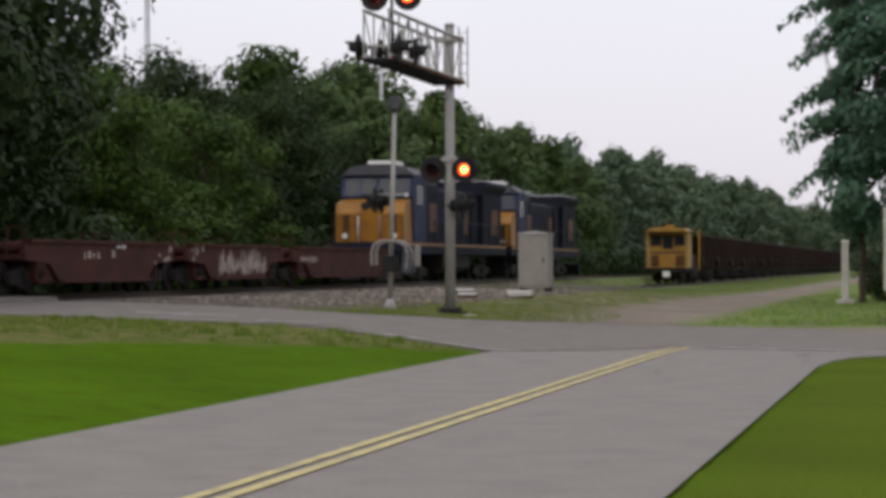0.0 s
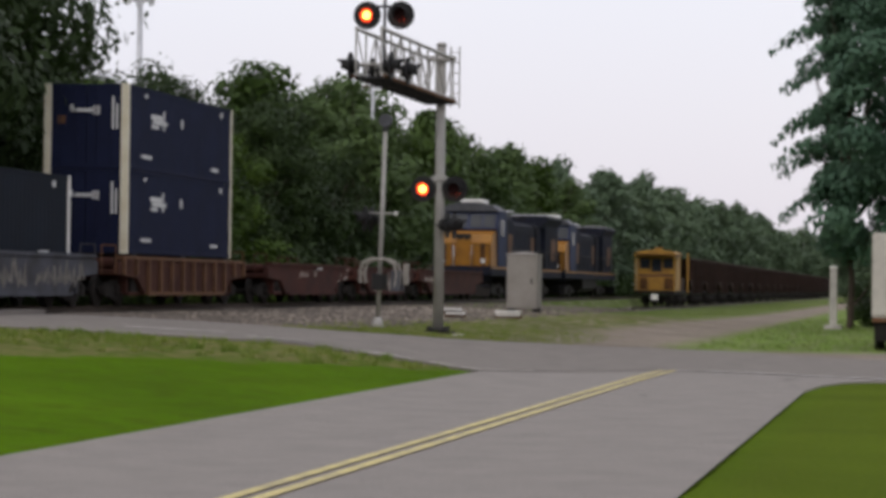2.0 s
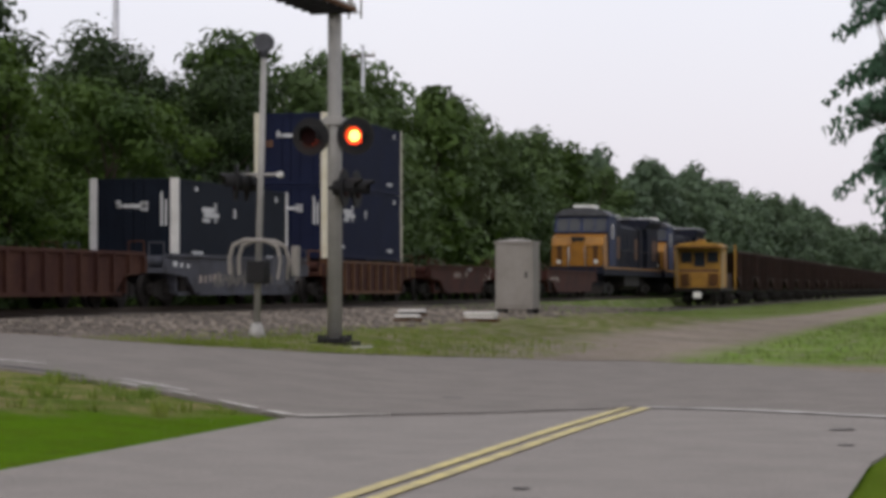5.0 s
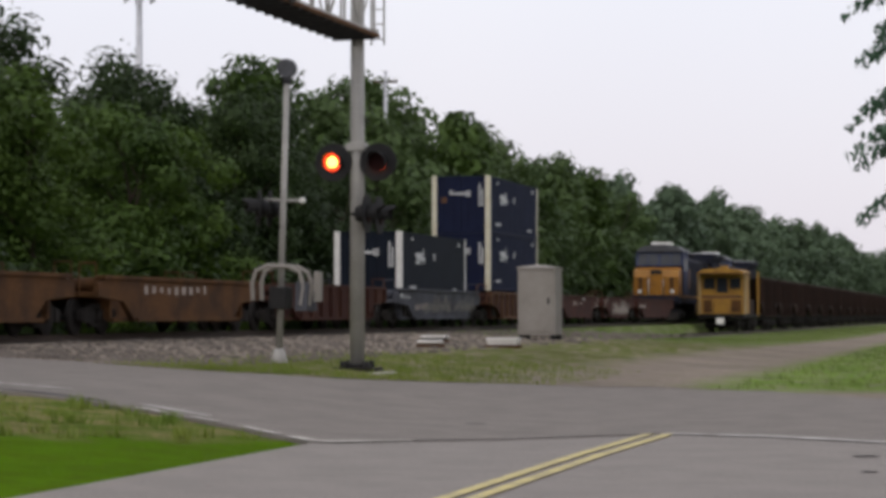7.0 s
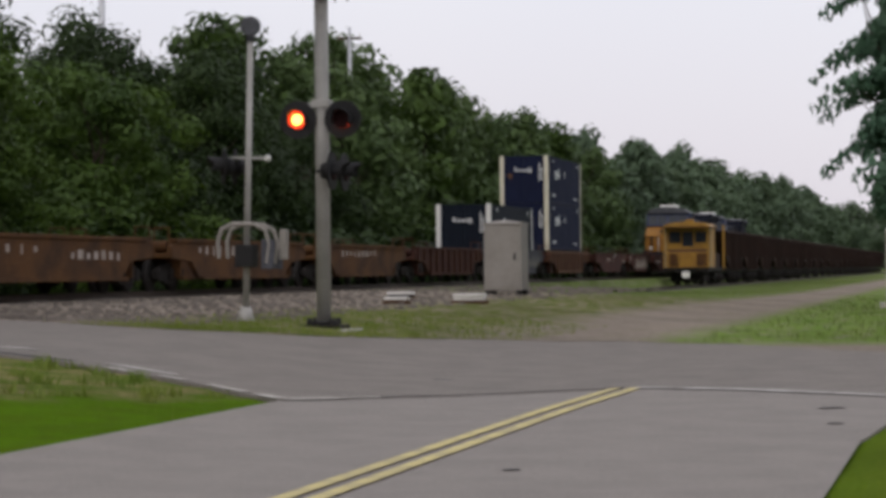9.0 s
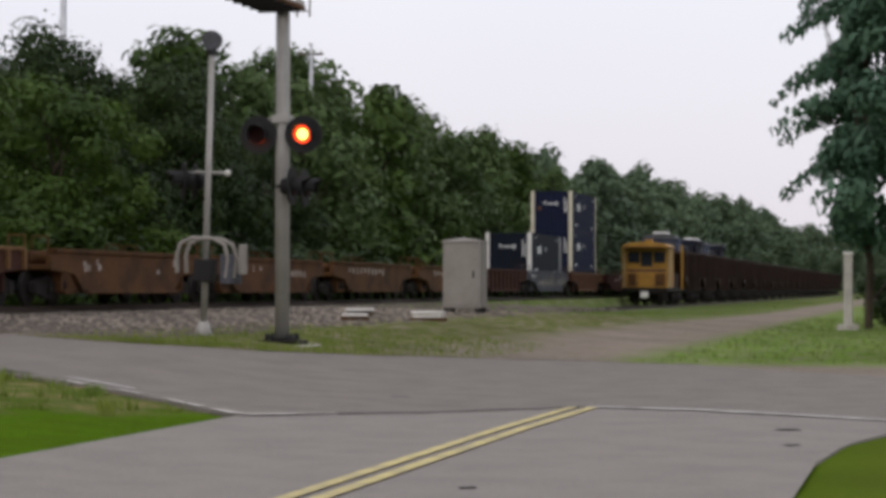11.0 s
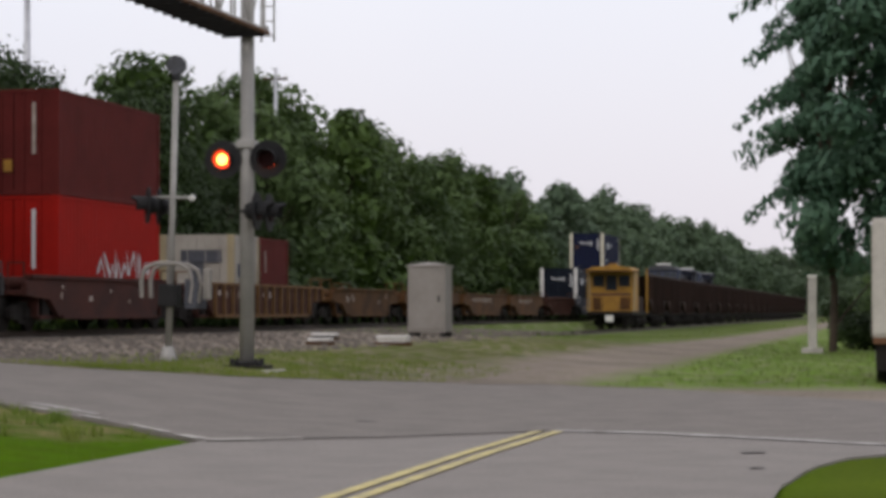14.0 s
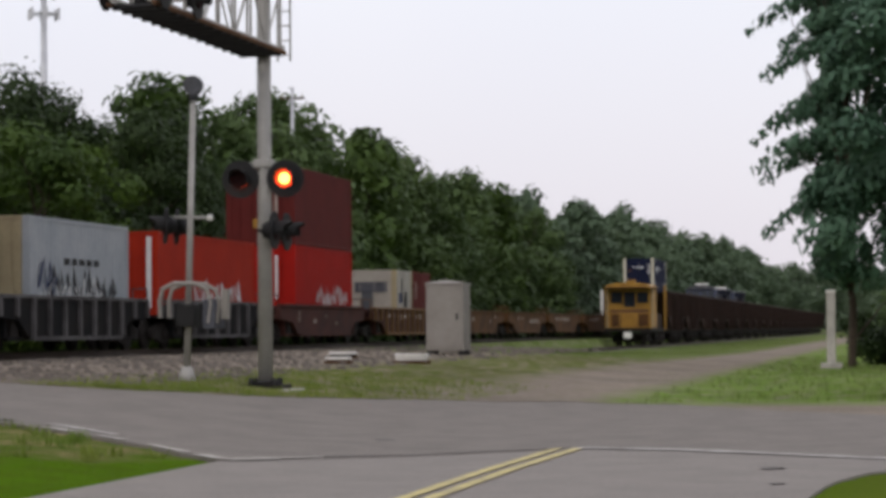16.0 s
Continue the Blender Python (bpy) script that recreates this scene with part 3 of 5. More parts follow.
    LAMPS_LEFT.append(flasher(t, -0.39, -0.14, 3.50, -1, lit=True))
    LAMPS_RIGHT.append(flasher(t, 0.39, -0.14, 3.50, -1, lit=True))
    bm = B()
    tube(bm, (0.0, -0.35, 2.62), (0.0, 0.45, 2.62), 0.03, 0.03, 8)
    part("crossarm", bm, DARK, t)
    flasher(t, 0.34, 0.30, 2.62, "x")
    flasher(t, 0.30, -0.36, 2.62, "x")
    # lamps on the arm
    p = d * 0.80
    bm = B()
    tube(bm, p + Vector((0, 0, lo)), p + Vector((0, 0, 7.75)), 0.035, 0.035, 8)
    tube(bm, p + Vector((-0.42, 0, 7.33)), p + Vector((0.42, 0, 7.33)), 0.03, 0.03, 8)
    part("lamp_post", bm, DARK, t)
    LAMPS_LEFT.append(flasher(t, p.x - 0.39, p.y - 0.12, 7.28, -1, lit=True))
    LAMPS_RIGHT.append(flasher(t, p.x + 0.39, p.y - 0.12, 7.28, -1, lit=True))
    for k, s in ((0.97, -0.5), (0.97, 0.5), (0.72, -0.45), (0.72, 0.45)):
        p = d * k
        bm = B()
        tube(bm, p + Vector((0, 0, 5.9)), p + Vector((s, 0, 5.9)), 0.03, 0.03, 6)
        part("lamp_bracket", bm, GALV, t)
        h = flasher(t, p.x + s, p.y, 6.05, "x")
        if s < 0:
            h.matrix_basis = pose(p.x + s, p.y, 6.05, 0, 0, -90)


cantilever()


def gate_post():
    x, y = -12.62, 41.1
    t = thing("gate_signal", pose(x, y, land(x) - 0.06, 0, 1.6, 0), "slim galvanised crossing post with bell, lamps and gate mechanism", "crossing signal")
    bm = B()
    tube(bm, (0, 0, 0.25), (0, 0, 5.12), 0.060, 0.054, 14)
    part("post", bm, GALV, t, "grey galvanised post")
    bm = B()
    tube(bm, (0, 0, -0.05), (0, 0, 0.30), 0.20, 0.09, 14)
    part("base_shoe", bm, GALV, t)
    bm = B()
    box(bm, -0.36, 0.36, -0.36, 0.36, -0.3, -0.02, 0.02)
    part("footing", bm, TIMBER, t)
    bm = B()
    disc(bm, (0, -0.09, 5.27), 0.17, 0.16, "y", 20)
    tube(bm, (0, 0.0, 5.0), (0, 0, 5.32), 0.08, 0.08, 12)
    part("bell", bm, LOCO_ROOF, t, "round dull dark bell")
    bm = B()
    tube(bm, (-0.38, 0, 2.93), (0.36, 0, 2.93), 0.028, 0.028, 8)
    part("crossarm", bm, GALV, t)
    for xx, yy in ((-0.45, -0.12), (-0.38, 0.30)):
        h = flasher(t, xx, yy, 2.78, "x")
        h.matrix_basis = pose(xx, yy, 2.78, 0, 0, -65)
    bm = B()
    tube(bm, (0.36, 0, 2.93), (0.36, -0.14, 2.93), 0.06, 0.04, 10)
    part("end_cap", bm, WHITE, t)
    # gate mechanism with its bent counterweight arms
    bm = B()
    box(bm, -0.17, 0.17, -0.18, 0.18, 1.0, 1.40, 0.03)
    part("mechanism_case", bm, DARK, t, "dark grey gate mechanism case")
    for s in (-0.30, 0.24):
        pts = [(-0.42, s, 1.15), (-0.44, s, 1.45), (-0.38, s, 1.66), (-0.18, s, 1.76), (0.22, s, 1.76), (0.42, s, 1.66), (0.50, s, 1.42), (0.46, s, 1.08)]
        bm = B()
        bent(bm, pts, 0.04, 10)
        part("counterweight_arm", bm, CASE, t)
    for s in (-0.33, 0.22):
        bm = B()
        box(bm, 0.36, 0.58, s, s + 0.1, 0.98, 1.5, 0.02)
        part("counterweight", bm, GREY_CAR, t)
    bm = B()
    box(bm, 0.62, 0.74, -0.1, 0.1, 1.15, 1.68, 0.02)
    part("junction_box", bm, CASE, t)


gate_post()


def signal_case():
    x, y = -14.5, 75.3
    t = thing("signal_case", pose(x, y, land(x)), "tall pale metal signal cabinet on short legs", "cabinet")
    bm = B()
    box(bm, -0.60, 0.60, -0.6, 0.6, 0.14, 2.22, 0.02)
    part("body", bm, CASE, t)
    bm = B()
    a = [(-0.63, -0.63, 2.20), (0.63, -0.63, 2.20), (0.63, 0.63, 2.20), (-0.63, 0.63, 2.20)]
    v = [bm.verts.new(p) for p in a] + [bm.verts.new((p[0], p[1], 2.27)) for p in a] + [bm.verts.new((0, -0.3, 2.36)), bm.verts.new((0, 0.3, 2.36))]
    for f in ((3, 2, 1, 0), (0, 1, 5, 4), (1, 2, 6, 5), (2, 3, 7, 6), (3, 0, 4, 7), (4, 5, 8), (5, 6, 9, 8), (6, 7, 9), (7, 4, 8, 9)):
        bm.faces.new([v[i] for i in f])
    part("roof", bm, CASE, t)
    bm = B()
    box(bm, -0.50, 0.50, -0.625, -0.6, 0.25, 2.12, 0.006)
    dr = part("door", bm, CASE, t)
    bm = B()
    box(bm, 0.36, 0.42, -0.66, -0.625, 1.1, 1.3, 0.01)
    part("handle", bm, DARK, dr)
    for sx in (-0.5, 0.5):
        for sy in (-0.5, 0.5):
            bm = B()
            box(bm, sx - 0.08, sx + 0.08, sy - 0.08, sy + 0.08, -0.1, 0.14)
            part("leg", bm, DARK, t)


signal_case()


def trackside_box(x, y, w, d, h, label, mt):
    t = thing("trackside_box", pose(x, y, land(x)), label, "equipment box", "low boxes beside the track")
    bm = B()
    box(bm, -w / 2, w / 2, -d / 2, d / 2, 0.08, h, 0.03)
    part("body", bm, mt, t)
    bm = B()
    box(bm, -w / 2 - 0.03, w / 2 + 0.03, -d / 2 - 0.03, d / 2 + 0.03, h - 0.02, h + 0.05, 0.015)
    part("lid", bm, WHITE, t, "white lid")
    bm = B()
    box(bm, -w / 2 - 0.06, w / 2 + 0.06, -d / 2 - 0.06, d / 2 + 0.06, -0.12, 0.08, 0.02)
    part("base", bm, RUST_CAR, t)


trackside_box(-12.6, 60.5, 0.75, 0.4, 0.20, "low white equipment box in the stones", WHITE)
trackside_box(-13.8, 57.5, 0.5, 0.35, 0.13, "small white cover plate in the stones", CONCRETE)
trackside_box(-15.0, 63.0, 0.6, 0.4, 0.16, "low dark switch box with a white lid", DARK)


# ---- rolling stock ----
SPEED = 11.0
MOVING = []  # (thing, place at the start)
WHEELS = []


def on_train(name, s, z, label, category, group=""):
    t = thing(name, pose(MAIN_X, s, z), label, category, group)
    MOVING.append((t, s, z))
    return t


bm = B()
for sx in (-0.76, 0.76):
    tube(bm, (sx - 0.06, 0, 0), (sx + 0.06, 0, 0), 0.42, 0.42, 18)
    tube(bm, (sx + math.copysign(0.06, sx), 0, 0), (sx + math.copysign(0.10, sx), 0, 0), 0.14, 0.12, 10)
    for i in range(5):
        a = 2 * math.pi * i / 5
        tube(bm, (sx + math.copysign(0.05, sx), 0.26 * math.cos(a), 0.26 * math.sin(a)), (sx + math.copysign(0.075, sx), 0.26 * math.cos(a), 0.26 * math.sin(a)), 0.05, 0.05, 6)
tube(bm, (-0.8, 0, 0), (0.8, 0, 0), 0.08, 0.08, 10)
WHEELSET = mesh_of("wheelset", bm, GREASE)


def bogie(parent, y, axles=(-0.87, 0.87)):
    bm = B()
    e = max(axles)
    for s in (-1, 1):
        x0, x1 = s * 0.92, s * 1.06
        prof = [(-e - 0.22, 0.34), (-e + 0.2, 0.30), (-0.35, 0.18), (0.35, 0.18), (e - 0.2, 0.30), (e + 0.22, 0.34), (e + 0.22, 0.56), (0.4, 0.74), (-0.4, 0.74), (-e - 0.22, 0.56)]
        prism_x(bm, prof, min(x0, x1), max(x0, x1))
        for a in axles:
            box(bm, min(x0, x1) - 0.03, max(x0, x1) + 0.03, a - 0.15, a + 0.15, 0.28, 0.60, 0.02)
        tube(bm, (s * 1.08, -0.16, 0.28), (s * 1.08, -0.16, 0.6), 0.09, 0.09, 8)
        tube(bm, (s * 1.08, 0.16, 0.28), (s * 1.08, 0.16, 0.6), 0.09, 0.09, 8)
    box(bm, -1.0, 1.0, -0.25, 0.25, 0.42, 0.70)
    bg = part("bogie", bm, GREASE, parent, "dark greasy wheel truck")
    bg.matrix_basis = pose(0, y, 0)
    for a in axles:
        w = shared("wheelset", WHEELSET, bg, pose(0, a, 0.42))
        WHEELS.append((w, a))
    return bg


def well_car(s0, s1, paint, label, ribbed=False, marks=None, edge=None, seed=0, top=1.32, load=0.0):
    """A low container well: side girders, end decks, bulkheads and two trucks."""
    L = s1 - s0
    rng = random.Random(seed)
    t = on_train("well_car", s0, RAIL_Z, label, "well car", "well cars of the train")
    edge = edge or paint
    for s in (-1, 1):
        x0, x1 = sorted((s * 1.30, s * 1.44))
        prof = [(0.25, 0.88), (1.9, 0.78), (2.6, 0.34), (L - 2.6, 0.34), (L - 1.9, 0.78), (L - 0.25, 0.88), (L - 0.25, top - 0.12), (L - 0.9, top), (0.9, top), (0.25, top - 0.12)]
        bm = B()
        prism_x(bm, prof, x0, x1)
        g = part("side_girder", bm, paint, t)
        bm = B()
        x2, x3 = sorted((s * 1.28, s * 1.50))
        box(bm, x2, x3, 0.5, L - 0.5, top - 0.02, top + 0.07, 0.015)
        part("top_chord", bm, edge, g)
        bm = B()
        box(bm, x2, x3, 2.7, L - 2.7, 0.30, 0.40, 0.015)
        part("bottom_chord", bm, edge, g)
        if ribbed:
            n = max(6, int((L - 1.0) / 0.95))
            for i in range(n):
                y = 0.6 + i * (L - 1.2) / (n - 1)
                zl = 0.36 if 2.6 < y < L - 2.6 else 0.84
                bm = B()
                xa, xb = sorted((s * 1.43, s * 1.53))
                box(bm, xa, xb, y - 0.07, y + 0.07, zl + 0.03, top - 0.01, 0.01)
                part("rib", bm, edge, g)
        if s > 0 and marks:
            for y, z, w, h, mt in marks:
                bm = B()
                box(bm, 1.438, 1.447, y - w / 2, y + w / 2, z - h / 2, z + h / 2)
                part("marking", bm, mt, g)
    for k, y in enumerate((0.25, L - 0.25)):
        yy = sorted((y, y + (1.7 if k == 0 else -1.7)))
        bm = B()
        box(bm, -1.30, 1.30, yy[0], yy[1], 0.88, 1.0, 0.02)
        part("end_deck", bm, paint, t)
        bm = B()
        yb = y + (1.15 if k == 0 else -1.15)
        box(bm, -1.30, 1.30, yb - 0.06, yb + 0.06, 0.36, top + 0.02, 0.02)
        part("bulkhead", bm, paint, t)
        bm = B()
        yc = y + (-0.45 if k == 0 else 0.45)
        box(bm, -0.16, 0.16, min(y, yc), max(y, yc), 0.72, 0.94, 0.03)
        part("coupler", bm, GREASE, t)
        for sx in (-1.36, 1.36):
            bm = B()
            bar(bm, [(sx, y, 0.9), (sx, y, top + 0.35), (sx * 0.7, y, top + 0.35), (sx * 0.7, y, 0.9)], 0.022)
            part("grab_rail", bm, edge, t)
        bogie(t, 1.25 if k == 0 else L - 1.25)
    bm = B()
    box(bm, -1.28, 1.28, 1.6, L - 1.6, 0.30, 0.40)
    part("well_floor", bm, paint, t)
    for y in ([2.0, L / 2, L - 2.0] if load else []):
        bm = B()
        box(bm, -1.30, 1.30, y - 0.25, y + 0.25, 0.40, load, 0.02)
        part("load_beam", bm, GREASE, t)
    bm = B()
    tube(bm, (0.4, 0.9, 1.18), (1.1, 0.9, 1.18), 0.16, 0.16, 12)
    part("brake_cylinder", bm, paint, t)
    return t


def graffiti(parent, x, y0, y1, z0, z1, loops, width, material, seed, label):
    """One looping painted line on a side that faces +x."""
    rng = random.Random(seed)
    pts = []
    n = loops * 5
    for i in range(n):
        yc = y0 + (y1 - y0) * (i + rng.uniform(-1.2, 1.2)) / n
        up = (i % 2) * rng.uniform(0.35, 1.0) + (1 - i % 2) * rng.uniform(0.0, 0.3)
        pts.append((yc, z0 + (z1 - z0) * up))
    bm = B()
    prev = None
    for i, (y, z) in enumerate(pts):
        a, c = pts[max(0, i - 1)], pts[min(len(pts) - 1, i + 1)]
        d = Vector((c[0] - a[0], c[1] - a[1]))
        d = d.normalized() if d.length > 1e-6 else Vector((1, 0))
        w = width * rng.uniform(0.35, 0.65)
        lift = 0.0015 * (i % 3)
        pair = [bm.verts.new((x + lift, y - d.y * w, z + d.x * w)), bm.verts.new((x + lift, y + d.y * w, z - d.x * w))]
        if prev:
            bm.faces.new((prev[0], prev[1], pair[1], pair[0]))
        prev = pair
    return part("graffiti", bm, material, parent, label)


def scribble(rng, y0, y1, z0, z1, n, mt):
    return [(rng.uniform(y0, y1), rng.uniform(z0, z1), rng.uniform(0.08, 0.25), rng.uniform(0.05, 0.22), mt) for _ in range(n)]


def letter_row(y0, z, n, w, h, mt, gap=0.12):
    q = random.Random(int(y0 * 100) + n)
    return [(y0 + i * (w + gap), z + q.uniform(-0.03, 0.03), w * q.uniform(0.45, 1.15), h * q.uniform(0.6, 1.15), mt) for i in range(n)]


R = random.Random(11)
well_car(58.7, 74.3, BROWN_CAR, "empty brown low well car with faded markings", marks=letter_row(60.0 - 58.7, 0.95, 6, 0.3, 0.18, MARK_OLD), seed=1)
pale_car = well_car(46.8, 57.8, BROWN_CAR, "empty brown well car with pale graffiti on its side", seed=2,
         marks=letter_row(7.0, 0.75, 4, 0.3, 0.2, MARK_OLD) + scribble(R, 0.6, 1.7, 0.9, 1.25, 8, MARK_OLD))
well_car(33.9, 45.9, BROWN_CAR, "empty brown well car with pale lettering", seed=3,
         marks=letter_row(4.4, 1.0, 4, 0.22, 0.2, MARK_OLD) + letter_row(6.6, 1.02, 1, 0.2, 0.25, MARK_OLD) + letter_row(7.0, 1.22, 2, 0.3, 0.1, MARK) + scribble(R, 9.5, 11.5, 0.7, 1.2, 6, MARK_OLD))
well_car(18.6, 31.6, RED_CAR, "rusty ribbed red-brown well car carrying two stacked containers", True, load=1.46, edge=RUST_EDGE, seed=4)
grey_car = well_car(3.6, 17.4, GREY_CAR, "dirty grey well car with graffiti, one container aboard", load=1.04, seed=5,
         marks=letter_row(3.0, 0.75, 5, 0.28, 0.2, MARK_OLD) + letter_row(0.9, 1.1, 3, 0.4, 0.14, MARK))
well_car(-10.6, 2.6, RED_CAR, "empty dark red ribbed well car", True, edge=RED_CAR, seed=6)
well_car(-24.4, -11.6, RUST_CAR, "empty rust-orange well car with a row of pale letters", marks=letter_row(3.4, 1.08, 9, 0.30, 0.22, MARK_OLD, 0.25), seed=7)
well_car(-38.8, -25.4, RUST_CAR, "empty rust-orange well car with a row of pale letters", marks=letter_row(2.6, 1.08, 10, 0.30, 0.24, MARK_OLD, 0.3), seed=8)
well_car(-53.2, -39.8, RUST_CAR, "empty rust-orange well car", marks=letter_row(3.6, 1.05, 3, 0.2, 0.2, MARK_OLD, 0.6) + letter_row(7.5, 0.92, 7, 0.36, 0.2, MARK_OLD, 0.15), seed=9)
well_car(-66.6, -54.2, RUST_CAR, "empty rust-brown well car", marks=scribble(R, 2, 10, 0.8, 1.2, 8, MARK_OLD), seed=10)
well_car(-84.9, -67.6, RED_CAR, "long ribbed brown well car carrying short containers", True, load=0.86, edge=OCHRE_EDGE, seed=12,
         marks=letter_row(3.2, 1.05, 9, 0.42, 0.20, MARK_OLD, 0.35))
well_car(-98.8, -85.9, BROWN_CAR, "brown smooth-sided well car under stacked red containers", load=1.08, seed=13, marks=scribble(R, 2, 10, 0.6, 1.1, 5, MARK_OLD))
well_car(-111.2, -99.8, DARK_CAR, "dark ribbed well car carrying a red container", True, load=0.96, edge=RIB_GREY, seed=14)
well_car(-124.2, -112.2, DARK_CAR, "dark ribbed well car carrying a grey container", True, load=0.96, edge=RIB_GREY, seed=15)
well_car(-137.6, -125.2, BROWN_CAR, "brown well car at the end of view", seed=16)


graffiti(pale_car, 1.452, 3.4, 8.6, 0.44, 1.30, 17, 0.15, MARK_OLD, 7, "pale jagged graffiti")
graffiti(grey_car, 1.452, 4.2, 8.4, 0.50, 1.20, 9, 0.16, MARK_DIM, 8, "pale jagged graffiti")
graffiti(grey_car, 1.452, 9.0, 12.6, 0.55, 1.25, 8, 0.15, MARK_DIM, 9, "dim jagged graffiti")
GRAF = []


def container(s0, s1, z, paint, label, end=None, posts=None, marks=(), doors=None, h=2.36, w=2.44, rib=0.012):
    """A shipping container: corrugated sides and end, corner posts, rails, castings and door gear."""
    L = s1 - s0
    t = on_train("container", s0, z, label, "shipping container", "containers on the train")
    posts = posts or paint
    hw = w / 2
    for s in (-1, 1):
        bm = B()
        n = int(L / 0.28)
        ys, off = [], []
        for i in range(n):
            y = 0.12 + (L - 0.24) * i / n
            d = (L - 0.24) / n
            ys += [y, y + d * 0.36, y + d * 0.5, y + d * 0.86]
            off += [0.0, 0.0, rib, rib]
        ys.append(L - 0.12)
        off.append(0.0)
        lo = [bm.verts.new((s * (hw - 0.012 - o), y, 0.14)) for y, o in zip(ys, off)]
        hi = [bm.verts.new((s * (hw - 0.012 - o), y, h - 0.10)) for y, o in zip(ys, off)]
        li = [bm.verts.new((s * (hw - 0.06), y, 0.14)) for y in (ys[0], ys[-1])]
        lh = [bm.verts.new((s * (hw - 0.06), y, h - 0.10)) for y in (ys[0], ys[-1])]
        for i in range(len(ys) - 1):
            bm.faces.new((lo[i], lo[i + 1], hi[i + 1], hi[i]))
        bm.faces.new((li[1], li[0], lh[0], lh[1]))
        part("side_panel", bm, paint, t)
        for z0, z1, nm in ((0.0, 0.15, "bottom_rail"), (h - 0.11, h, "top_rail")):
            bm = B()
            xa, xb = sorted((s * (hw - 0.08), s * hw))
            box(bm, xa, xb, 0.1, L - 0.1, z0 + 0.01, z1 - 0.01, 0.01)
            part(nm, bm, paint, t)
        for y0, y1 in ((0.0, 0.17), (L - 0.17, L)):
            bm = B()
            xa, xb = sorted((s * (hw - 0.20), s * (hw + 0.004)))
            box(bm, xa, xb, y0, y1, 0.0, h, 0.012)
            part("corner_post", bm, posts, t)
    bm = B()
    n = 22
    for i in range(n):  # roof with cross ridges
        y0 = 0.12 + (L - 0.24) * i / n
        d = (L - 0.24) / n
        prism_x(bm, [(y0, h - 0.06), (y0 + d, h - 0.06), (y0 + d * 0.75, h - 0.02), (y0 + d * 0.25, h - 0.02)], -hw + 0.07, hw - 0.07)
    part("roof", bm, paint, t)
    bm = B()
    box(bm, -hw + 0.07, hw - 0.07, 0.12, L - 0.12, 0.03, 0.12)
    part("floor", bm, GREASE, t)
    # far end wall
    bm = B()
    box(bm, -hw + 0.18, hw - 0.18, L - 0.09, L - 0.04, 0.05, h - 0.05)
    part("end_wall", bm, paint, t)
    # door end
    for s in (-1, 1):
        bm = B()
        xa, xb = sorted((s * 0.015, s * (hw - 0.19)))
        box(bm, xa, xb, 0.04, 0.09, 0.14, h - 0.10, 0.008)
        if doors:
            for k in range(4):
                xm = xa + (xb - xa) * (k + 0.5) / 4
                box(bm, xm - 0.09, xm + 0.09, 0.015, 0.05, 0.2, h - 0.18, 0.008)
        dr = part("door_leaf", bm, end or paint, t)
        for k in (0.28, 0.72):
            bm = B()
            xm = xa + (xb - xa) * k
            tube(bm, (xm, 0.015, 0.08), (xm, 0.015, h - 0.06), 0.02, 0.02, 6)
            part("lock_rod", bm, doors or paint, dr)
    for z0, z1 in ((0.01, 0.14), (h - 0.11, h - 0.01)):
        bm = B()
        box(bm, -hw + 0.18, hw - 0.18, 0.02, 0.12, z0, z1, 0.01)
        part("end_rail", bm, end or paint, t)
    for side, u, z0, ww, hh, mt in marks:
        bm = B()
        if side == "side":
            box(bm, hw - 0.014, hw + 0.006, u - ww / 2, u + ww / 2, z0 - hh / 2, z0 + hh / 2)
        else:
            box(bm, u - ww / 2, u + ww / 2, 0.0, 0.05, z0 - hh / 2, z0 + hh / 2)
        part("marking", bm, mt, t)
    return t


def maker_marks(two=False):
    """Plain pale shapes where the maker's sign and numbers stand."""
    m = [("side", 2.6, 1.58, 1.0, 0.14, MARK), ("side", 2.9, 1.44, 1.3, 0.12, MARK), ("side", 3.25, 1.52, 0.12, 0.55, MARK), ("side", 2.45, 1.30, 0.6, 0.10, MARK),
         ("side", 5.0, 1.55, 0.16, 0.26, MARK), ("side", 1.6, 2.12, 0.2, 0.1, MARK), ("side", 9.1, 2.1, 0.2, 0.16, MARK), ("side", 8.4, 0.35, 0.7, 0.1, MARK), ("side", 1.7, 0.4, 0.9, 0.1, MARK),
         ("end", -0.05, 1.62, 0.85, 0.09, MARK), ("end", 0.30, 1.62, 0.18, 0.24, MARK), ("end", -0.42, 1.68, 0.10, 0.18, MARK),
         ("end", 0.78, 1.55, 0.06, 0.9, MARK), ("end", 0.90, 1.45, 0.05, 0.7, MARK)]
    if two:
        m.append(("end", -0.72, 1.36, 0.22, 0.22, RUST_EDGE))
    return m


# stacked and single blue containers
WELL_Z = RAIL_Z + 1.46
container(20.1, 30.4, WELL_Z, BLUE_BOX, "dark blue steel container with pale corner posts, lower of a stack", posts=POST_YELLOW, marks=maker_marks())
container(20.1, 30.4, WELL_Z + 2.36, BLUE_BOX, "dark blue steel container with pale corner posts, atop another", posts=POST_YELLOW, marks=maker_marks(True))
container(5.3, 15.6, WELL_Z - 0.42, NAVY_BOX, "blackish navy container with pale corner posts in a grey well car", posts=WHITE, rib=0.004, marks=maker_marks())
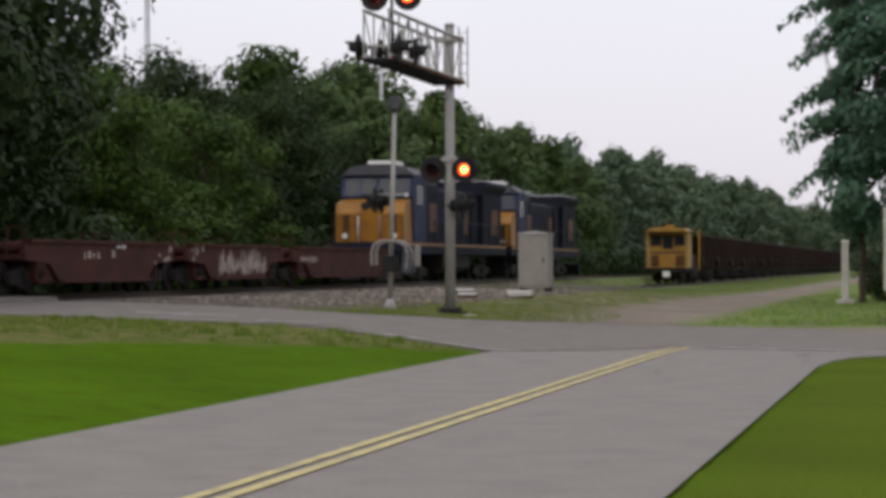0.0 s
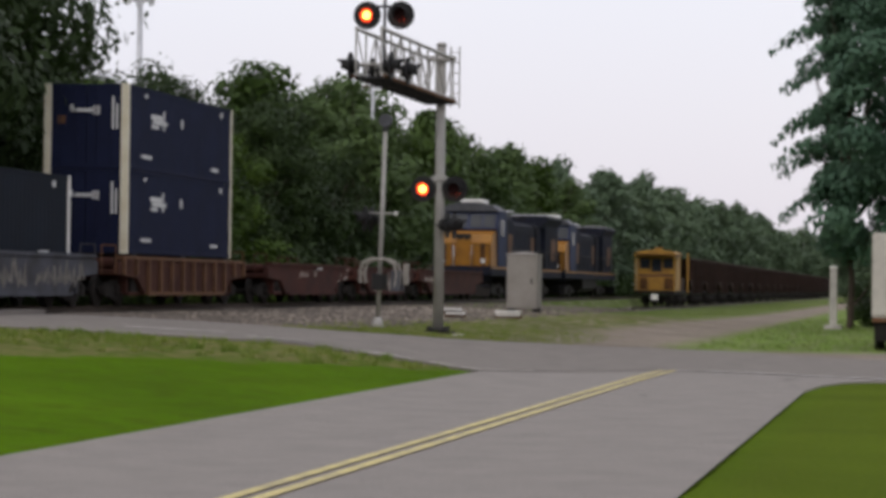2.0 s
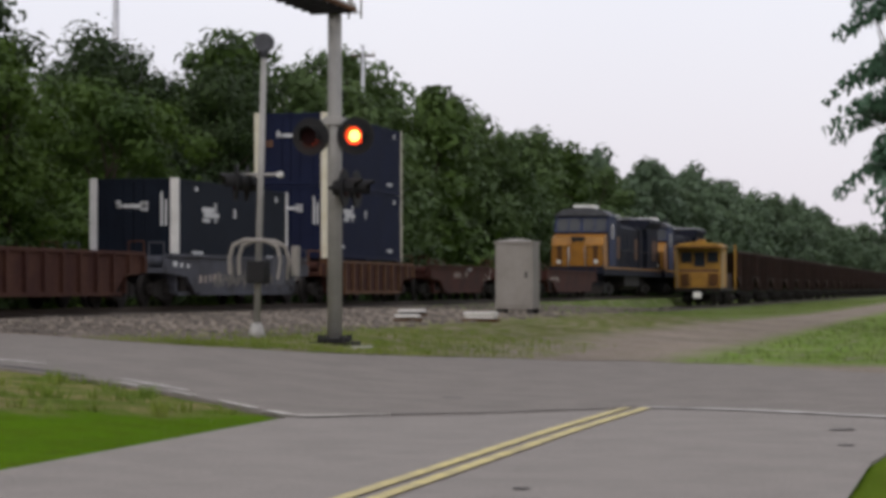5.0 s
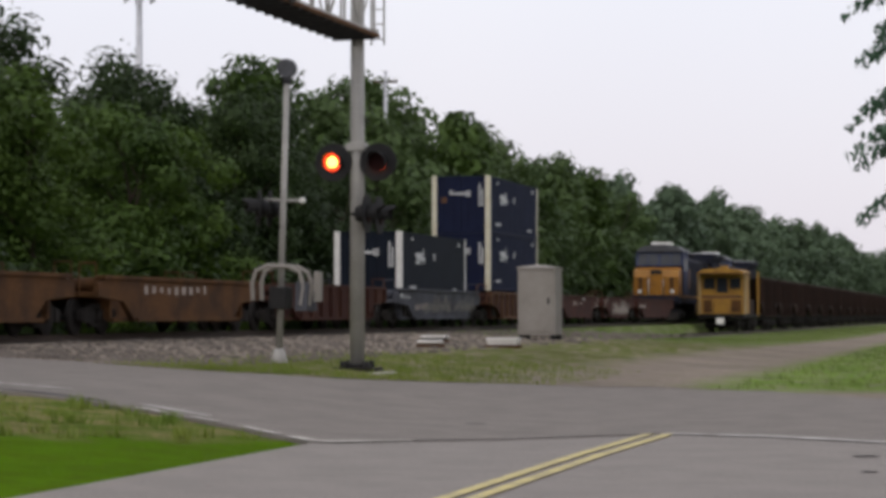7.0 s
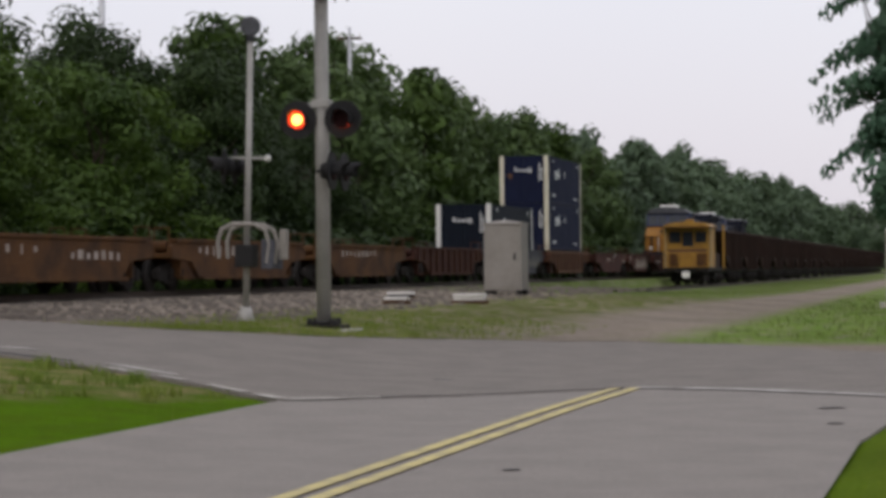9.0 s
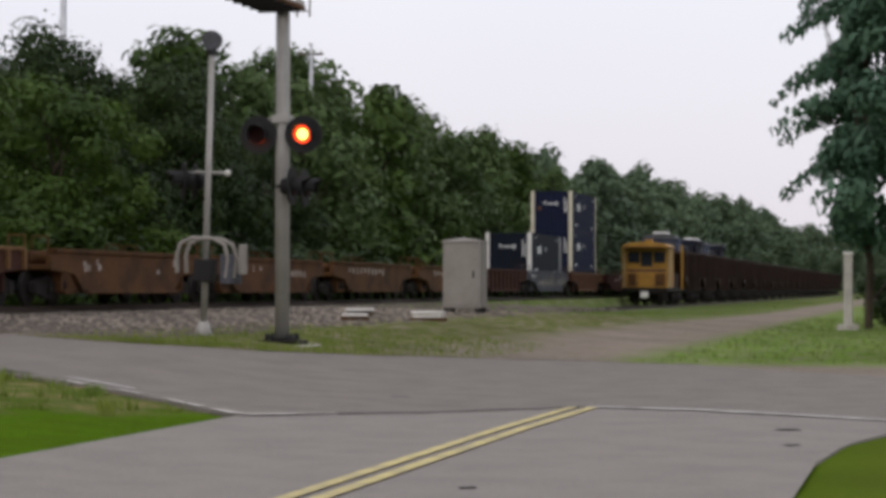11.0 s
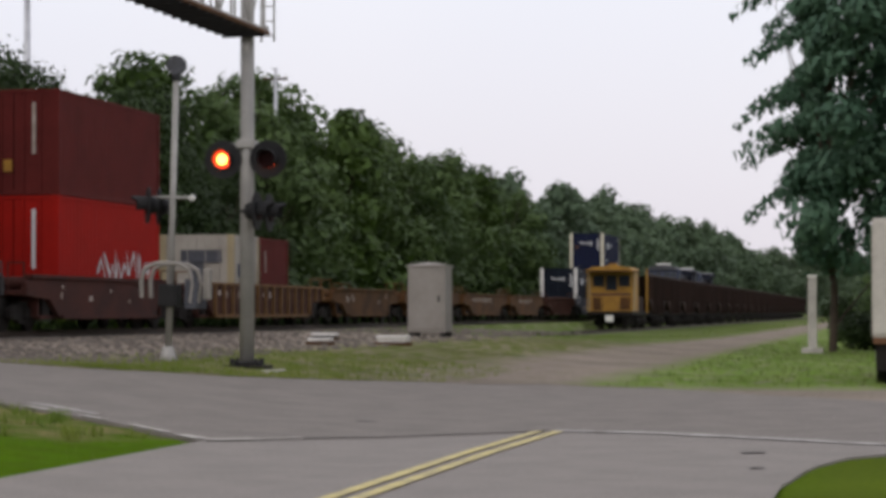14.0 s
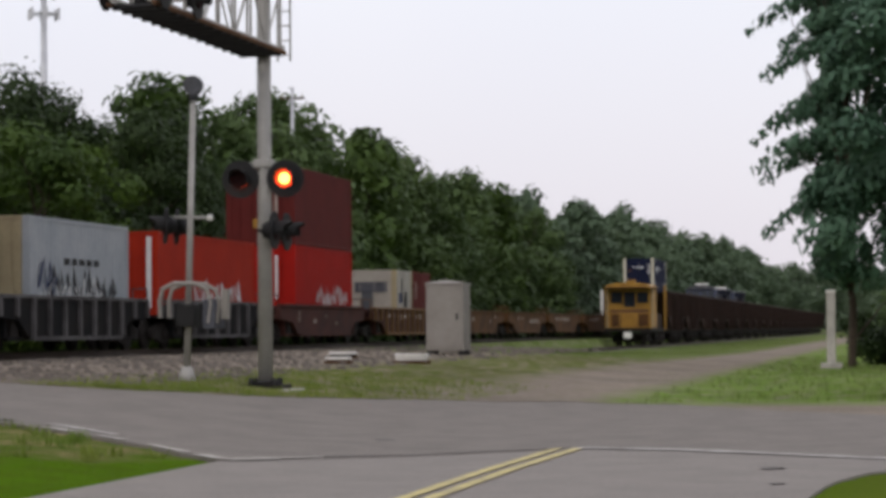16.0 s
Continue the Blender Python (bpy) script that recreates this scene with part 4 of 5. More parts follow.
# short containers
container(-75.9, -72.2, WELL_Z - 0.6, RUST_BOX, "short oxide-red container behind a dirty white one", h=2.1, marks=[("end", 0.5, 1.2, 0.12, 1.0, MARK_OLD), ("side", 0.6, 1.3, 0.1, 0.7, MARK_OLD)])
container(-79.3, -76.1, WELL_Z - 0.6, WHITE_BOX, "short dirty white container with a dark panel and dark marks", h=2.1, end=WHITE_BOX, posts=TAN_BOX,
          marks=[("end", 0.15, 1.40, 1.35, 0.42, GREY_CAR), ("end", 0.0, 0.85, 0.45, 0.75, LOCO_ROOF), ("side", 0.8, 0.95, 0.45, 0.42, LOCO_CAB), ("side", 1.15, 1.25, 0.14, 0.95, DARK), ("side", 1.95, 0.9, 0.40, 0.62, DARK), ("side", 1.6, 0.75, 0.14, 0.5, DARK)])
# red stack
RED_MARKS = [("end", 0.55, 1.25, 0.09, 1.5, MARK), ("side", 4.6, 0.55, 0.12, 0.9, MARK), ("side", 5.4, 0.40, 0.14, 0.6, MARK), ("side", 6.2, 0.50, 0.5, 0.12, MARK), ("side", 7.0, 0.85, 0.14, 0.8, MARK),
             ("side", 7.7, 0.45, 0.4, 0.14, MARK), ("side", 8.1, 0.6, 0.14, 0.5, MARK), ("end", -0.1, 0.7, 0.16, 0.3, RUST_EDGE)]
GRAF.append(container(-95.7, -87.2, WELL_Z - 0.38, RED_BOX, "bright red container under an oxide-red one", marks=RED_MARKS[:1]))
container(-95.7, -87.2, WELL_Z + 1.98, RUST_BOX, "oxide-red container stacked on a bright red one", h=2.7, marks=[("end", 0.55, 1.7, 0.09, 1.3, MARK_OLD), ("end", -0.15, 0.75, 0.22, 0.30, CABOOSE_YELLOW)])
GRAF.append(container(-111.0, -100.9, WELL_Z - 0.5, ORANGE_BOX, "orange-red container with a pale post and white marks", marks=[("end", 0.95, 1.2, 0.14, 2.0, MARK)], posts=ORANGE_BOX))
GRAF.append(container(-121.0, -113.6, WELL_Z - 0.5, GREY_BOX, "pale grey container with black and white graffiti", end=TAN_BOX, posts=GREY_BOX, doors=TAN_BOX,
                      marks=[("side", 2.6 + 0.55 * k, 1.30, 0.36, 0.16, DARK) for k in range(5)]))
PX = 1.228
graffiti(GRAF[0], PX, 3.2, 7.9, 0.25, 1.05, 5, 0.14, MARK, 1, "white jagged graffiti")
graffiti(GRAF[1], PX, 3.4, 8.6, 0.20, 1.10, 5, 0.15, MARK, 2, "white jagged graffiti")
graffiti(GRAF[2], PX, 1.3, 6.4, 0.25, 1.15, 7, 0.20, DARK, 3, "black jagged graffiti")
graffiti(GRAF[2], PX + 0.006, 0.6, 5.2, 0.15, 0.95, 6, 0.12, MARK, 4, "white jagged graffiti")
graffiti(GRAF[2], PX + 0.012, 0.5, 1.8, 0.4, 1.4, 2, 0.10, LOCO_CAB, 5, "pale blue jagged graffiti")


# ---- locomotive, its cab towards the train ----
def locomotive(s0, label):
    L = 23.6
    t = on_train("locomotive", s0, RAIL_Z, label, "locomotive", "locomotives of the train")
    bm = B()
    box(bm, -1.5, 1.5, 0.35, L - 0.35, 1.15, 1.62, 0.03)
    part("frame", bm, LOCO_BLUE, t)
    for s in (-1.505, 1.505):
        bm = B()
        box(bm, s - 0.006, s + 0.006, 0.4, L - 0.4, 1.50, 1.58)
        part("sill_stripe", bm, LOCO_YELLOW, t, "thin yellow sill stripe")
    bm = B()
    prism_y(bm, [(-1.35, 1.15), (1.35, 1.15), (1.35, 0.6), (0.9, 0.36), (-0.9, 0.36), (-1.35, 0.6)], 8.6, 14.6)
    part("fuel_tank", bm, GREASE, t)
    # nose: broad, yellow, sloped on top
    bm = B()
    prism_x(bm, [(0.75, 1.62), (0.75, 2.75), (0.95, 3.15), (2.3, 3.38), (2.3, 1.62)], -1.42, 1.42)
    part("nose", bm, LOCO_YELLOW, t, "broad yellow nose")
    bm = B()
    box(bm, -0.35, 0.35, 0.72, 0.76, 1.64, 2.95, 0.01)
    part("nose_door", bm, LOCO_YELLOW, t)
    bm = B()
    for s in (-0.16, 0.16):
        disc(bm, (s, 0.70, 3.0), 0.13, 0.12, "y", 14)
    box(bm, -0.36, 0.36, 0.74, 0.9, 2.84, 3.16, 0.03)
    part("headlight", bm, DARK, t, "twin headlight in a dark housing")
    # cab
    bm = B()
    prism_x(bm, [(2.05, 3.30), (1.95, 3.42), (2.35, 4.30), (4.6, 4.38), (4.6, 1.62), (2.3, 1.62)], -1.50, 1.50)
    cab = part("cab", bm, LOCO_CAB, t, "blue-grey driver's cab")
    bm = B()
    prism_y(bm, [(-1.54, 4.30), (1.54, 4.30), (1.1, 4.62), (0.4, 4.74), (-0.4, 4.74), (-1.1, 4.62)], 2.15, 4.7)
    part("roof", bm, LOCO_ROOF, cab, "pale cab roof")
    for x0, x1 in ((-1.34, -0.76), (-0.68, -0.08), (0.08, 0.68), (0.76, 1.34)):
        bm = B()
        v = [(x0, 1.965, 3.50), (x1, 1.965, 3.50), (x1, 2.255, 4.14), (x0, 2.255, 4.14)]
        a = [bm.verts.new(p) for p in v]
        c = [bm.verts.new((p[0], p[1] + 0.04, p[2])) for p in v]
        bm.faces.new(a)
        bm.faces.new(c[::-1])
        for i in range(4):
            bm.faces.new((a[i], c[i], c[(i + 1) % 4], a[(i + 1) % 4]))
        part("windscreen", bm, GLASS, cab)
    for s in (-1.51, 1.51):
        bm = B()
        box(bm, s - 0.01, s + 0.01, 2.7, 3.9, 3.1, 3.9, 0.01)
        part("side_window", bm, GLASS, cab)
    # long hood in sections, with radiator wings
    for y0, y1, hw, h, mt in ((4.6, 6.2, 1.30, 4.15, LOCO_BLUE), (6.2, 9.2, 1.05, 4.25, LOCO_BLUE), (9.2, 16.6, 0.95, 4.05, LOCO_BLUE), (16.6, 18.2, 1.05, 4.10, LOCO_BLUE), (18.2, 22.9, 1.30, 4.2, LOCO_BLUE)):
        bm = B()
        prism_y(bm, [(-hw, 1.62), (hw, 1.62), (hw, h - 0.2), (hw - 0.3, h), (-hw + 0.3, h), (-hw, h - 0.2)], y0 + 0.002, y1)
        hood = part("hood", bm, mt, t)
        k = int((y1 - y0) / 0.95)
        for i in range(k):
            for s in (-1, 1):
                yy = y0 + (i + 0.12) * (y1 - y0) / k
                bm = B()
                xa, xb = sorted((s * hw, s * (hw + 0.02)))
                box(bm, xa, xb, yy, yy + (y1 - y0) / k * 0.78, 1.9, h - 0.5, 0.006)
                part("hood_door", bm, LOCO_BLUE, hood)
    bm = B()
    prism_y(bm, [(-1.2, 3.9), (1.2, 3.9), (1.55, 4.35), (1.50, 4.55), (-1.50, 4.55), (-1.55, 4.35)], 17.6, 23.0)
    part("radiator", bm, LOCO_BLUE, t, "flared radiator wings")
    bm = B()
    for i in range(3):
        tube(bm, (0, 18.6 + i * 1.6, 4.55), (0, 18.6 + i * 1.6, 4.65), 0.6, 0.6, 20)
    part("radiator_fan", bm, LOCO_ROOF, t)
    bm = B()
    box(bm, -0.45, 0.45, 10.4, 11.6, 4.0, 4.45, 0.05)
    part("exhaust", bm, LOCO_ROOF, t)
    bm = B()
    box(bm, -0.8, 0.8, 6.6, 8.8, 4.2, 4.48, 0.05)
    part("brake_fan_housing", bm, LOCO_ROOF, t)
    for y0, y1 in ((7.0, 8.6), (15.2, 16.2), (20.2, 21.8)):
        bm = B()
        hw = 1.08 if y0 < 9 else 0.98 if y0 < 17 else 1.33
        box(bm, hw, hw + 0.012, y0, y1, 2.1, 3.3)
        part("lettering_panel", bm, RUST_EDGE, t, "dull yellow-brown patch on the hood side")
    for k, y in enumerate((0.45, L - 0.45)):
        bm = B()
        s = 1 if k == 0 else -1
        v = [(-1.45, y - 0.25 * s, 0.15), (0, y - 0.55 * s, 0.15), (1.45, y - 0.25 * s, 0.15), (1.45, y, 0.75), (0, y - 0.1 * s, 0.75), (-1.45, y, 0.75)]
        a = [bm.verts.new(p) for p in v]
        c = [bm.verts.new((p[0], p[1] + 0.06 * s, p[2])) for p in v]
        for q in ((0, 1, 4, 5), (1, 2, 3, 4)):
            bm.faces.new([a[i] for i in q])
            bm.faces.new([c[i] for i in q][::-1])
        part("snow_plough", bm, GREASE, t)
        bm = B()
        box(bm, -0.16, 0.16, y - 0.9 if k == 0 else y, y if k == 0 else y + 0.9, 0.78, 1.02, 0.03)
        part("coupler", bm, GREASE, t)
        for sx in (-1.25, 1.25):
            for i in range(4):
                bm = B()
                box(bm, sx - 0.25, sx + 0.25, y - 0.16, y + 0.16, 0.35 + i * 0.3, 0.40 + i * 0.3)
                part("step", bm, LOCO_BLUE, t)
        for sx in (-1, 1):
            bm = B()
            bar(bm, [(sx * 1.4, y, 1.6), (sx * 1.4, y, 2.6), (sx * 0.5, y, 2.6), (sx * 0.5, y, 1.6)], 0.02)
            part("handrail", bm, DARK, t)
    for s in (-1.42, 1.42):
        bm = B()
        for i in range(11):
            y = 4.9 + i * 1.78
            tube(bm, (s, y, 1.6), (s, y, 2.55), 0.018, 0.018, 6)
        bar(bm, [(s, 4.9, 2.55), (s, 22.7, 2.55)], 0.018)
        part("handrail", bm, DARK, t)
    bm = B()
    box(bm, -0.62, 0.62, 2.9, 4.2, 4.70, 4.90, 0.06)
    part("roof_unit", bm, WHITE, t, "white cooling unit on the cab roof")
    for y0, y1 in ((10.2, 11.9), (18.0, 19.4), (20.0, 21.2), (21.7, 22.9)):
        bm = B()
        hw = 0.62 if y0 < 17 else 1.42
        box(bm, -hw, hw, y0, y1, 4.50, 4.60, 0.03)
        part("roof_panel", bm, STEEL_PALE, t, "pale panel along the hood top")
    for sx in (-1.02, 1.02):
        bm = B()
        disc(bm, (sx, 0.62, 1.86), 0.11, 0.14, "y", 14)
        part("ditch_light", bm, WHITE, t, "white lamp above the pilot")
        bm = B()
        box(bm, sx - 0.26, sx + 0.26, 2.02, 2.10, 3.36, 3.50, 0.02)
        part("number_board", bm, STEEL_PALE, t)
    for sx in (-0.98, 0.98):
        bm = B()
        box(bm, sx - 0.13, sx + 0.13, 0.70, 0.76, 1.70, 2.70, 0.02)
        part("nose_panel", bm, RUST_CAR, t, "dull brown panel on the nose")
    for sx in (-0.46, 0.46):
        bm = B()
        tube(bm, (sx, 0.60, 1.62), (sx, 0.60, 2.62), 0.03, 0.03, 8)
        part("grab_iron", bm, WHITE, t)
    t.scale = (1.02, 1.05, 1.05)
    bogie(t, 4.6, (-1.85, 0.0, 1.85))
    bogie(t, L - 4.6, (-1.85, 0.0, 1.85))


locomotive(75.6, "diesel locomotive, yellow nose, blue-grey hood, coupled to the train")
locomotive(101.2, "second diesel locomotive, dark blue hood, ahead of the first")


# ---- parked train on the siding ----
def caboose():
    y0, L = 153.0, 9.5
    t = thing("caboose", pose(SIDE_X, y0, SIDE_Z), "yellow caboose parked at the end of a hopper train", "caboose")
    bm = B()
    box(bm, -1.40, 1.40, 1.3, 4.4, 1.15, 3.75, 0.05)
    body = part("body", bm, CABOOSE_YELLOW, t)
    bm = B()
    prism_y(bm, [(-1.52, 3.72), (1.52, 3.72), (1.2, 3.95), (0, 4.08), (-1.2, 3.95)], 0.2, 4.9)
    part("roof", bm, CABOOSE_YELLOW, t)
    bm = B()
    box(bm, -0.25, 0.25, 2.2, 2.8, 3.95, 4.25, 0.04)
    part("stove_hood", bm, CABOOSE_YELLOW, t)
    bm = B()
    box(bm, -1.3, 1.3, 5.4, L - 1.0, 1.15, 2.1, 0.03)
    part("tool_locker", bm, HOPPER, t, "dark locker on the open platform")
    for x0, x1 in ((-1.18, -0.48), (-0.34, 0.34), (0.48, 1.18)):
        bm = B()
        box(bm, x0, x1, 1.26, 1.31, 2.75 if x0 != -0.34 else 2.5, 3.45, 0.01)
        part("window", bm, GLASS, body)
    for x0, x1 in ((-1.2, -0.55), (0.55, 1.2)):
        bm = B()
        box(bm, x0, x1, 1.25, 1.31, 1.25, 2.05, 0.01)
        part("end_locker", bm, RUST_CAR, body, "rust-brown panel in the end wall")
    bm = B()
    box(bm, -1.45, 1.45, 0.1, L - 0.1, 0.95, 1.15, 0.03)
    part("platform", bm, GREASE, t)
    bm = B()
    for s in (-1.4, -0.5, 0.5, 1.4):
        tube(bm, (s, 0.15, 1.1), (s, 0.15, 2.1 if abs(s) < 1 else 3.75), 0.035, 0.035, 6)
    bar(bm, [(-1.4, 0.15, 2.1), (1.4, 0.15, 2.1)], 0.03)
    part("end_rail", bm, CABOOSE_YELLOW, t)
    bm = B()
    box(bm, -1.55, 1.55, 0.16, 4.94, 3.68, 3.76, 0.02)
    part("roof_edge", bm, RUST_CAR, t, "rusty edge under the roof")
    for s in (-1.43, 1.43):
        bm = B()
        box(bm, s - 0.04, s + 0.04, 1.24, 1.36, 1.15, 3.72, 0.01)
        part("corner_post", bm, TAN_BOX, body, "pale worn corner post")
    bm = B()
    box(bm, -1.30, 1.30, 1.262, 1.29, 2.12, 2.34, 0.01)
    part("rust_band", bm, RUST_EDGE, body, "rust-stained band below the windows")
    for s in (-1.2, 1.2):
        for i in range(3):
            bm = B()
            box(bm, s - 0.25, s + 0.25, 0.05, 0.5, 0.3 + i * 0.27, 0.35 + i * 0.27)
            part("step", bm, GREASE, t)
    bm = B()
    bar(bm, [(1.47, L - 0.6, 1.0), (1.47, L - 0.6, 4.0)], 0.05)
    bar(bm, [(1.47, L - 0.1, 1.0), (1.47, L - 0.1, 4.0)], 0.05)
    part("ladder", bm, CABOOSE_YELLOW, t)
    bm = B()
    box(bm, -0.25, 0.25, 0.0, 0.12, 0.5, 0.9, 0.03)
    part("tail_plate", bm, WHITE, t, "white plate at the coupler")
    for y in (2.0, L - 2.0):
        b = bogie(t, y)
    for _ in range(4):
        WHEELS.pop()


caboose()


def hopper(y0):
    L = 12.6
    t = thing("hopper_car", pose(SIDE_X, y0, SIDE_Z), "dark brown ribbed hopper car parked on the siding", "hopper car", "hopper cars on the siding")
    for s in (-1, 1):
        bm = B()
        xa, xb = sorted((s * 1.46, s * 1.52))
        prism_x(bm, [(0.4, 1.9), (2.9, 0.95), (L - 2.9, 0.95), (L - 0.4, 1.9), (L - 0.4, 3.55), (0.4, 3.55)], xa, xb)
        sd = part("side_wall", bm, HOPPER, t)
        bm = B()
        box(bm, xa - 0.05, xb + 0.05, 0.35, L - 0.35, 3.5, 3.64, 0.02)
        part("top_chord", bm, HOPPER, sd)
        for i in range(11):
            y = 0.5 + i * (L - 1.0) / 10
            bm = B()
            xc, xd = sorted((s * 1.52, s * 1.62))
            box(bm, xc, xd, y - 0.06, y + 0.06, 1.9 if y < 2 or y > L - 2 else 1.0, 3.5)
            part("rib", bm, HOPPER, sd)
    for y in (0.4, L - 0.4):
        bm = B()
        q = 2.4 if y < 1 else -2.4
        prism_x(bm, [(y, 3.55), (y + 0.06, 3.55), (y + q + 0.06, 1.2), (y + q, 1.2)], -1.46, 1.46)
        part("end_slope", bm, HOPPER, t)
        for sx in (-1.3, 1.3):
            bm = B()
            tube(bm, (sx, y - 0.2 if y < 1 else y + 0.2, 1.0), (sx, y, 3.5), 0.05, 0.05, 6)
            part("end_post", bm, HOPPER, t)
    bm = B()
    box(bm, -0.3, 0.3, 0.0, L, 0.85, 1.1)
    part("centre_sill", bm, GREASE, t)
    bogie(t, 1.6)
    bogie(t, L - 1.6)
    for _ in range(4):
        WHEELS.pop()
    return t


first_hopper = hopper(163.2)
for i in range(1, 22):
    copy_thing(first_hopper, pose(SIDE_X, 163.2 + i * 13.0, SIDE_Z))


# ---- trees ----
def leaf_mesh(name, blobs, count, size, material, seed, droop=0.0):
    """Many small bent leaf sprays on and in a cloud of lobes."""
    rs = np.random.RandomState(seed)
    c = np.array([b[:3] for b in blobs], float)
    r = np.array([b[3] for b in blobs], float)
    k = rs.choice(len(blobs), count, p=(r ** 2) / (r ** 2).sum())
    d = rs.normal(size=(count, 3))
    d /= np.linalg.norm(d, axis=1)[:, None]
    rad = r[k] * (0.55 + 0.5 * rs.rand(count) ** 0.6) * (1 + 0.18 * rs.normal(size=count))
    p = c[k] + d * rad[:, None] * np.array([1, 1, 0.8])
    nrm = d + rs.normal(size=(count, 3)) * 0.30 + np.array([0, 0, 0.22])
    nrm /= np.linalg.norm(nrm, axis=1)[:, None]
    u = np.cross(nrm, rs.normal(size=(count, 3)))
    u /= np.linalg.norm(u, axis=1)[:, None]
    u[:, 2] -= droop
    w = np.cross(nrm, u)
    s = size * (0.5 + rs.rand(count))[:, None]
    tip, mid_l, mid_r, base = p + u * s, p + w * s * 0.42 + nrm * s * 0.12, p - w * s * 0.42 + nrm * s * 0.12, p - u * s * 0.8
    v = np.stack([base, mid_r, tip, mid_l], 1).reshape(-1, 3)
    me = bpy.data.meshes.new(name)
    me.vertices.add(len(v))
    me.vertices.foreach_set("co", v.ravel())
    f = np.arange(count)[:, None] * 4 + np.array([[0, 1, 2, 0, 2, 3]])
    me.loops.add(count * 6)
    me.loops.foreach_set("vertex_index", f.ravel().astype(np.int32))
    me.polygons.add(count * 2)
    me.polygons.foreach_set("loop_start", (np.arange(count * 2) * 3).astype(np.int32))
    me.update(calc_edges=True)
    me.materials.append(material)
    return me


def wood_mesh(name, height, r, lobes, seed):
    rng = random.Random(seed)
    bm = B()
    pts = [Vector((0, 0, -0.3))]
    for i in range(1, 7):
        pts.append(Vector((rng.uniform(-1, 1) * 0.12 * i, rng.uniform(-1, 1) * 0.12 * i, height * 0.8 * i / 6)))
    for i, (a, c) in enumerate(zip(pts, pts[1:])):
        tube(bm, a, c, r * (1 - i / 6.6), r * (1 - (i + 1) / 6.6), 9, False)
    for b in lobes:
        e = Vector(b[:3])
        z = max(height * 0.12, min(height * 0.75, e.z * 0.62))
        i = min(5, int(z / (height * 0.8) * 6))
        st = pts[i].lerp(pts[i + 1], 0.5)
        mid = st.lerp(e, 0.5) + Vector((rng.uniform(-0.3, 0.3), rng.uniform(-0.3, 0.3), 0.35))
        tube(bm, st, mid, r * 0.30, r * 0.18, 6, False)
        tube(bm, mid, e, r * 0.18, r * 0.05, 5, False)
    return mesh_of(name, bm, BARK)


def lobes_of(height, spread, n, seed, low=0.25, size=1.0):
    rng = random.Random(seed)
    out = []
    for i in range(n):
        f = low + (1 - low) * (i + rng.random()) / n
        a = rng.uniform(0, 2 * math.pi)
        w = spread * (0.35 + 0.75 * math.sin(math.pi * min(1, 0.15 + 0.85 * (f - low) / (1 - low)))) * rng.uniform(0.35, 1.0)
        rr = size * rng.uniform(0.65, 1.35) * (1.15 - 0.45 * f)
        out.append((w * math.cos(a), w * math.sin(a), height * f - rr * 0.5, rr))
    return out


KINDS = []
for k, (h, sp, n, leafs, mt, low, size) in enumerate(((11.5, 2.7, 34, 9000, LEAF_A, 0.15, 1.5), (12.5, 3.0, 36, 7500, LEAF_C, 0.18, 1.5), (10.5, 3.0, 32, 7000, LEAF_B, 0.10, 1.5),
                                                      (13.0, 2.5, 32, 7000, LEAF_A, 0.25, 1.4), (12.0, 3.2, 38, 7500, LEAF_C, 0.12, 1.6), (9.5, 2.8, 30, 6500, LEAF_B, 0.08, 1.4))):
    lo = lobes_of(h, sp, n, 30 + k, low, size)
    # near, middle and far crowns; the last two hold the painted haze
    KINDS.append((wood_mesh("trunk", h, 0.24, lo[::2], k), leaf_mesh("crown", lo, leafs * 2, 0.175, mt, 60 + k), leaf_mesh("crown", lo, 6500, 0.28, (LEAF_A, LEAF_HAZE_MID, LEAF_HAZE_MID)[k % 3], 120 + k),
                  leaf_mesh("crown", lo, 3200, 0.42, LEAF_HAZE_FAR, 90 + k)))
LABELS = ("leafy green broadleaf tree in the wood along the tracks", "dark green broadleaf tree in the wood along the tracks", "light green broadleaf tree in the wood along the tracks",
          "tall slender green tree in the wood along the tracks", "broad dark green tree in the wood along the tracks", "low light green tree in the wood along the tracks")


def tree(x, y, kind, scale, turn, z=None):
    t = new("tree")
    t.matrix_world = pose(x, y, land(x) if z is None else z, 0, 0, turn) @ Matrix.Diagonal((scale, scale, scale, 1))
    tagged(t, LABELS[kind], "tree", "trees of the wood along the tracks")
    shared("trunk", KINDS[kind][0], t)
    # crowns past y 108 and 200 take the haze-coloured leaves
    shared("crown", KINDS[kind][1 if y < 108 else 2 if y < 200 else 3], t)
    return t


RT = random.Random(21)
y = 34.0
while y < 560:
    far = max(0.0, (y - 110) / 300)
    grow = float(np.interp(y, (34, 62, 76, 84, 92, 104, 116, 131, 146, 160, 180, 209, 255, 320, 560), (0.95, 0.66, 0.70, 0.85, 0.84, 0.70, 0.96, 1.12, 0.97, 0.94, 0.98, 0.94, 1.03, 1.10, 1.30)))
    x = -29.0 - RT.uniform(0, 2.5)
    tree(x, y, RT.choice((2, 5, 2)) if 60 < y < 82 else 1 if y < 96 else RT.choice((0, 1, 1, 2, 3, 4, 4, 5)), RT.uniform(0.84, 1.02) * grow, RT.uniform(0, 360))
    tree(x - RT.uniform(4.0, 6.5), y + RT.uniform(-2, 2), RT.choice((0, 1, 3, 4)), RT.uniform(0.92, 1.12) * grow, RT.uniform(0, 360))
    y += RT.uniform(3.4, 4.8) * (1 + min(3.0, far * 2))
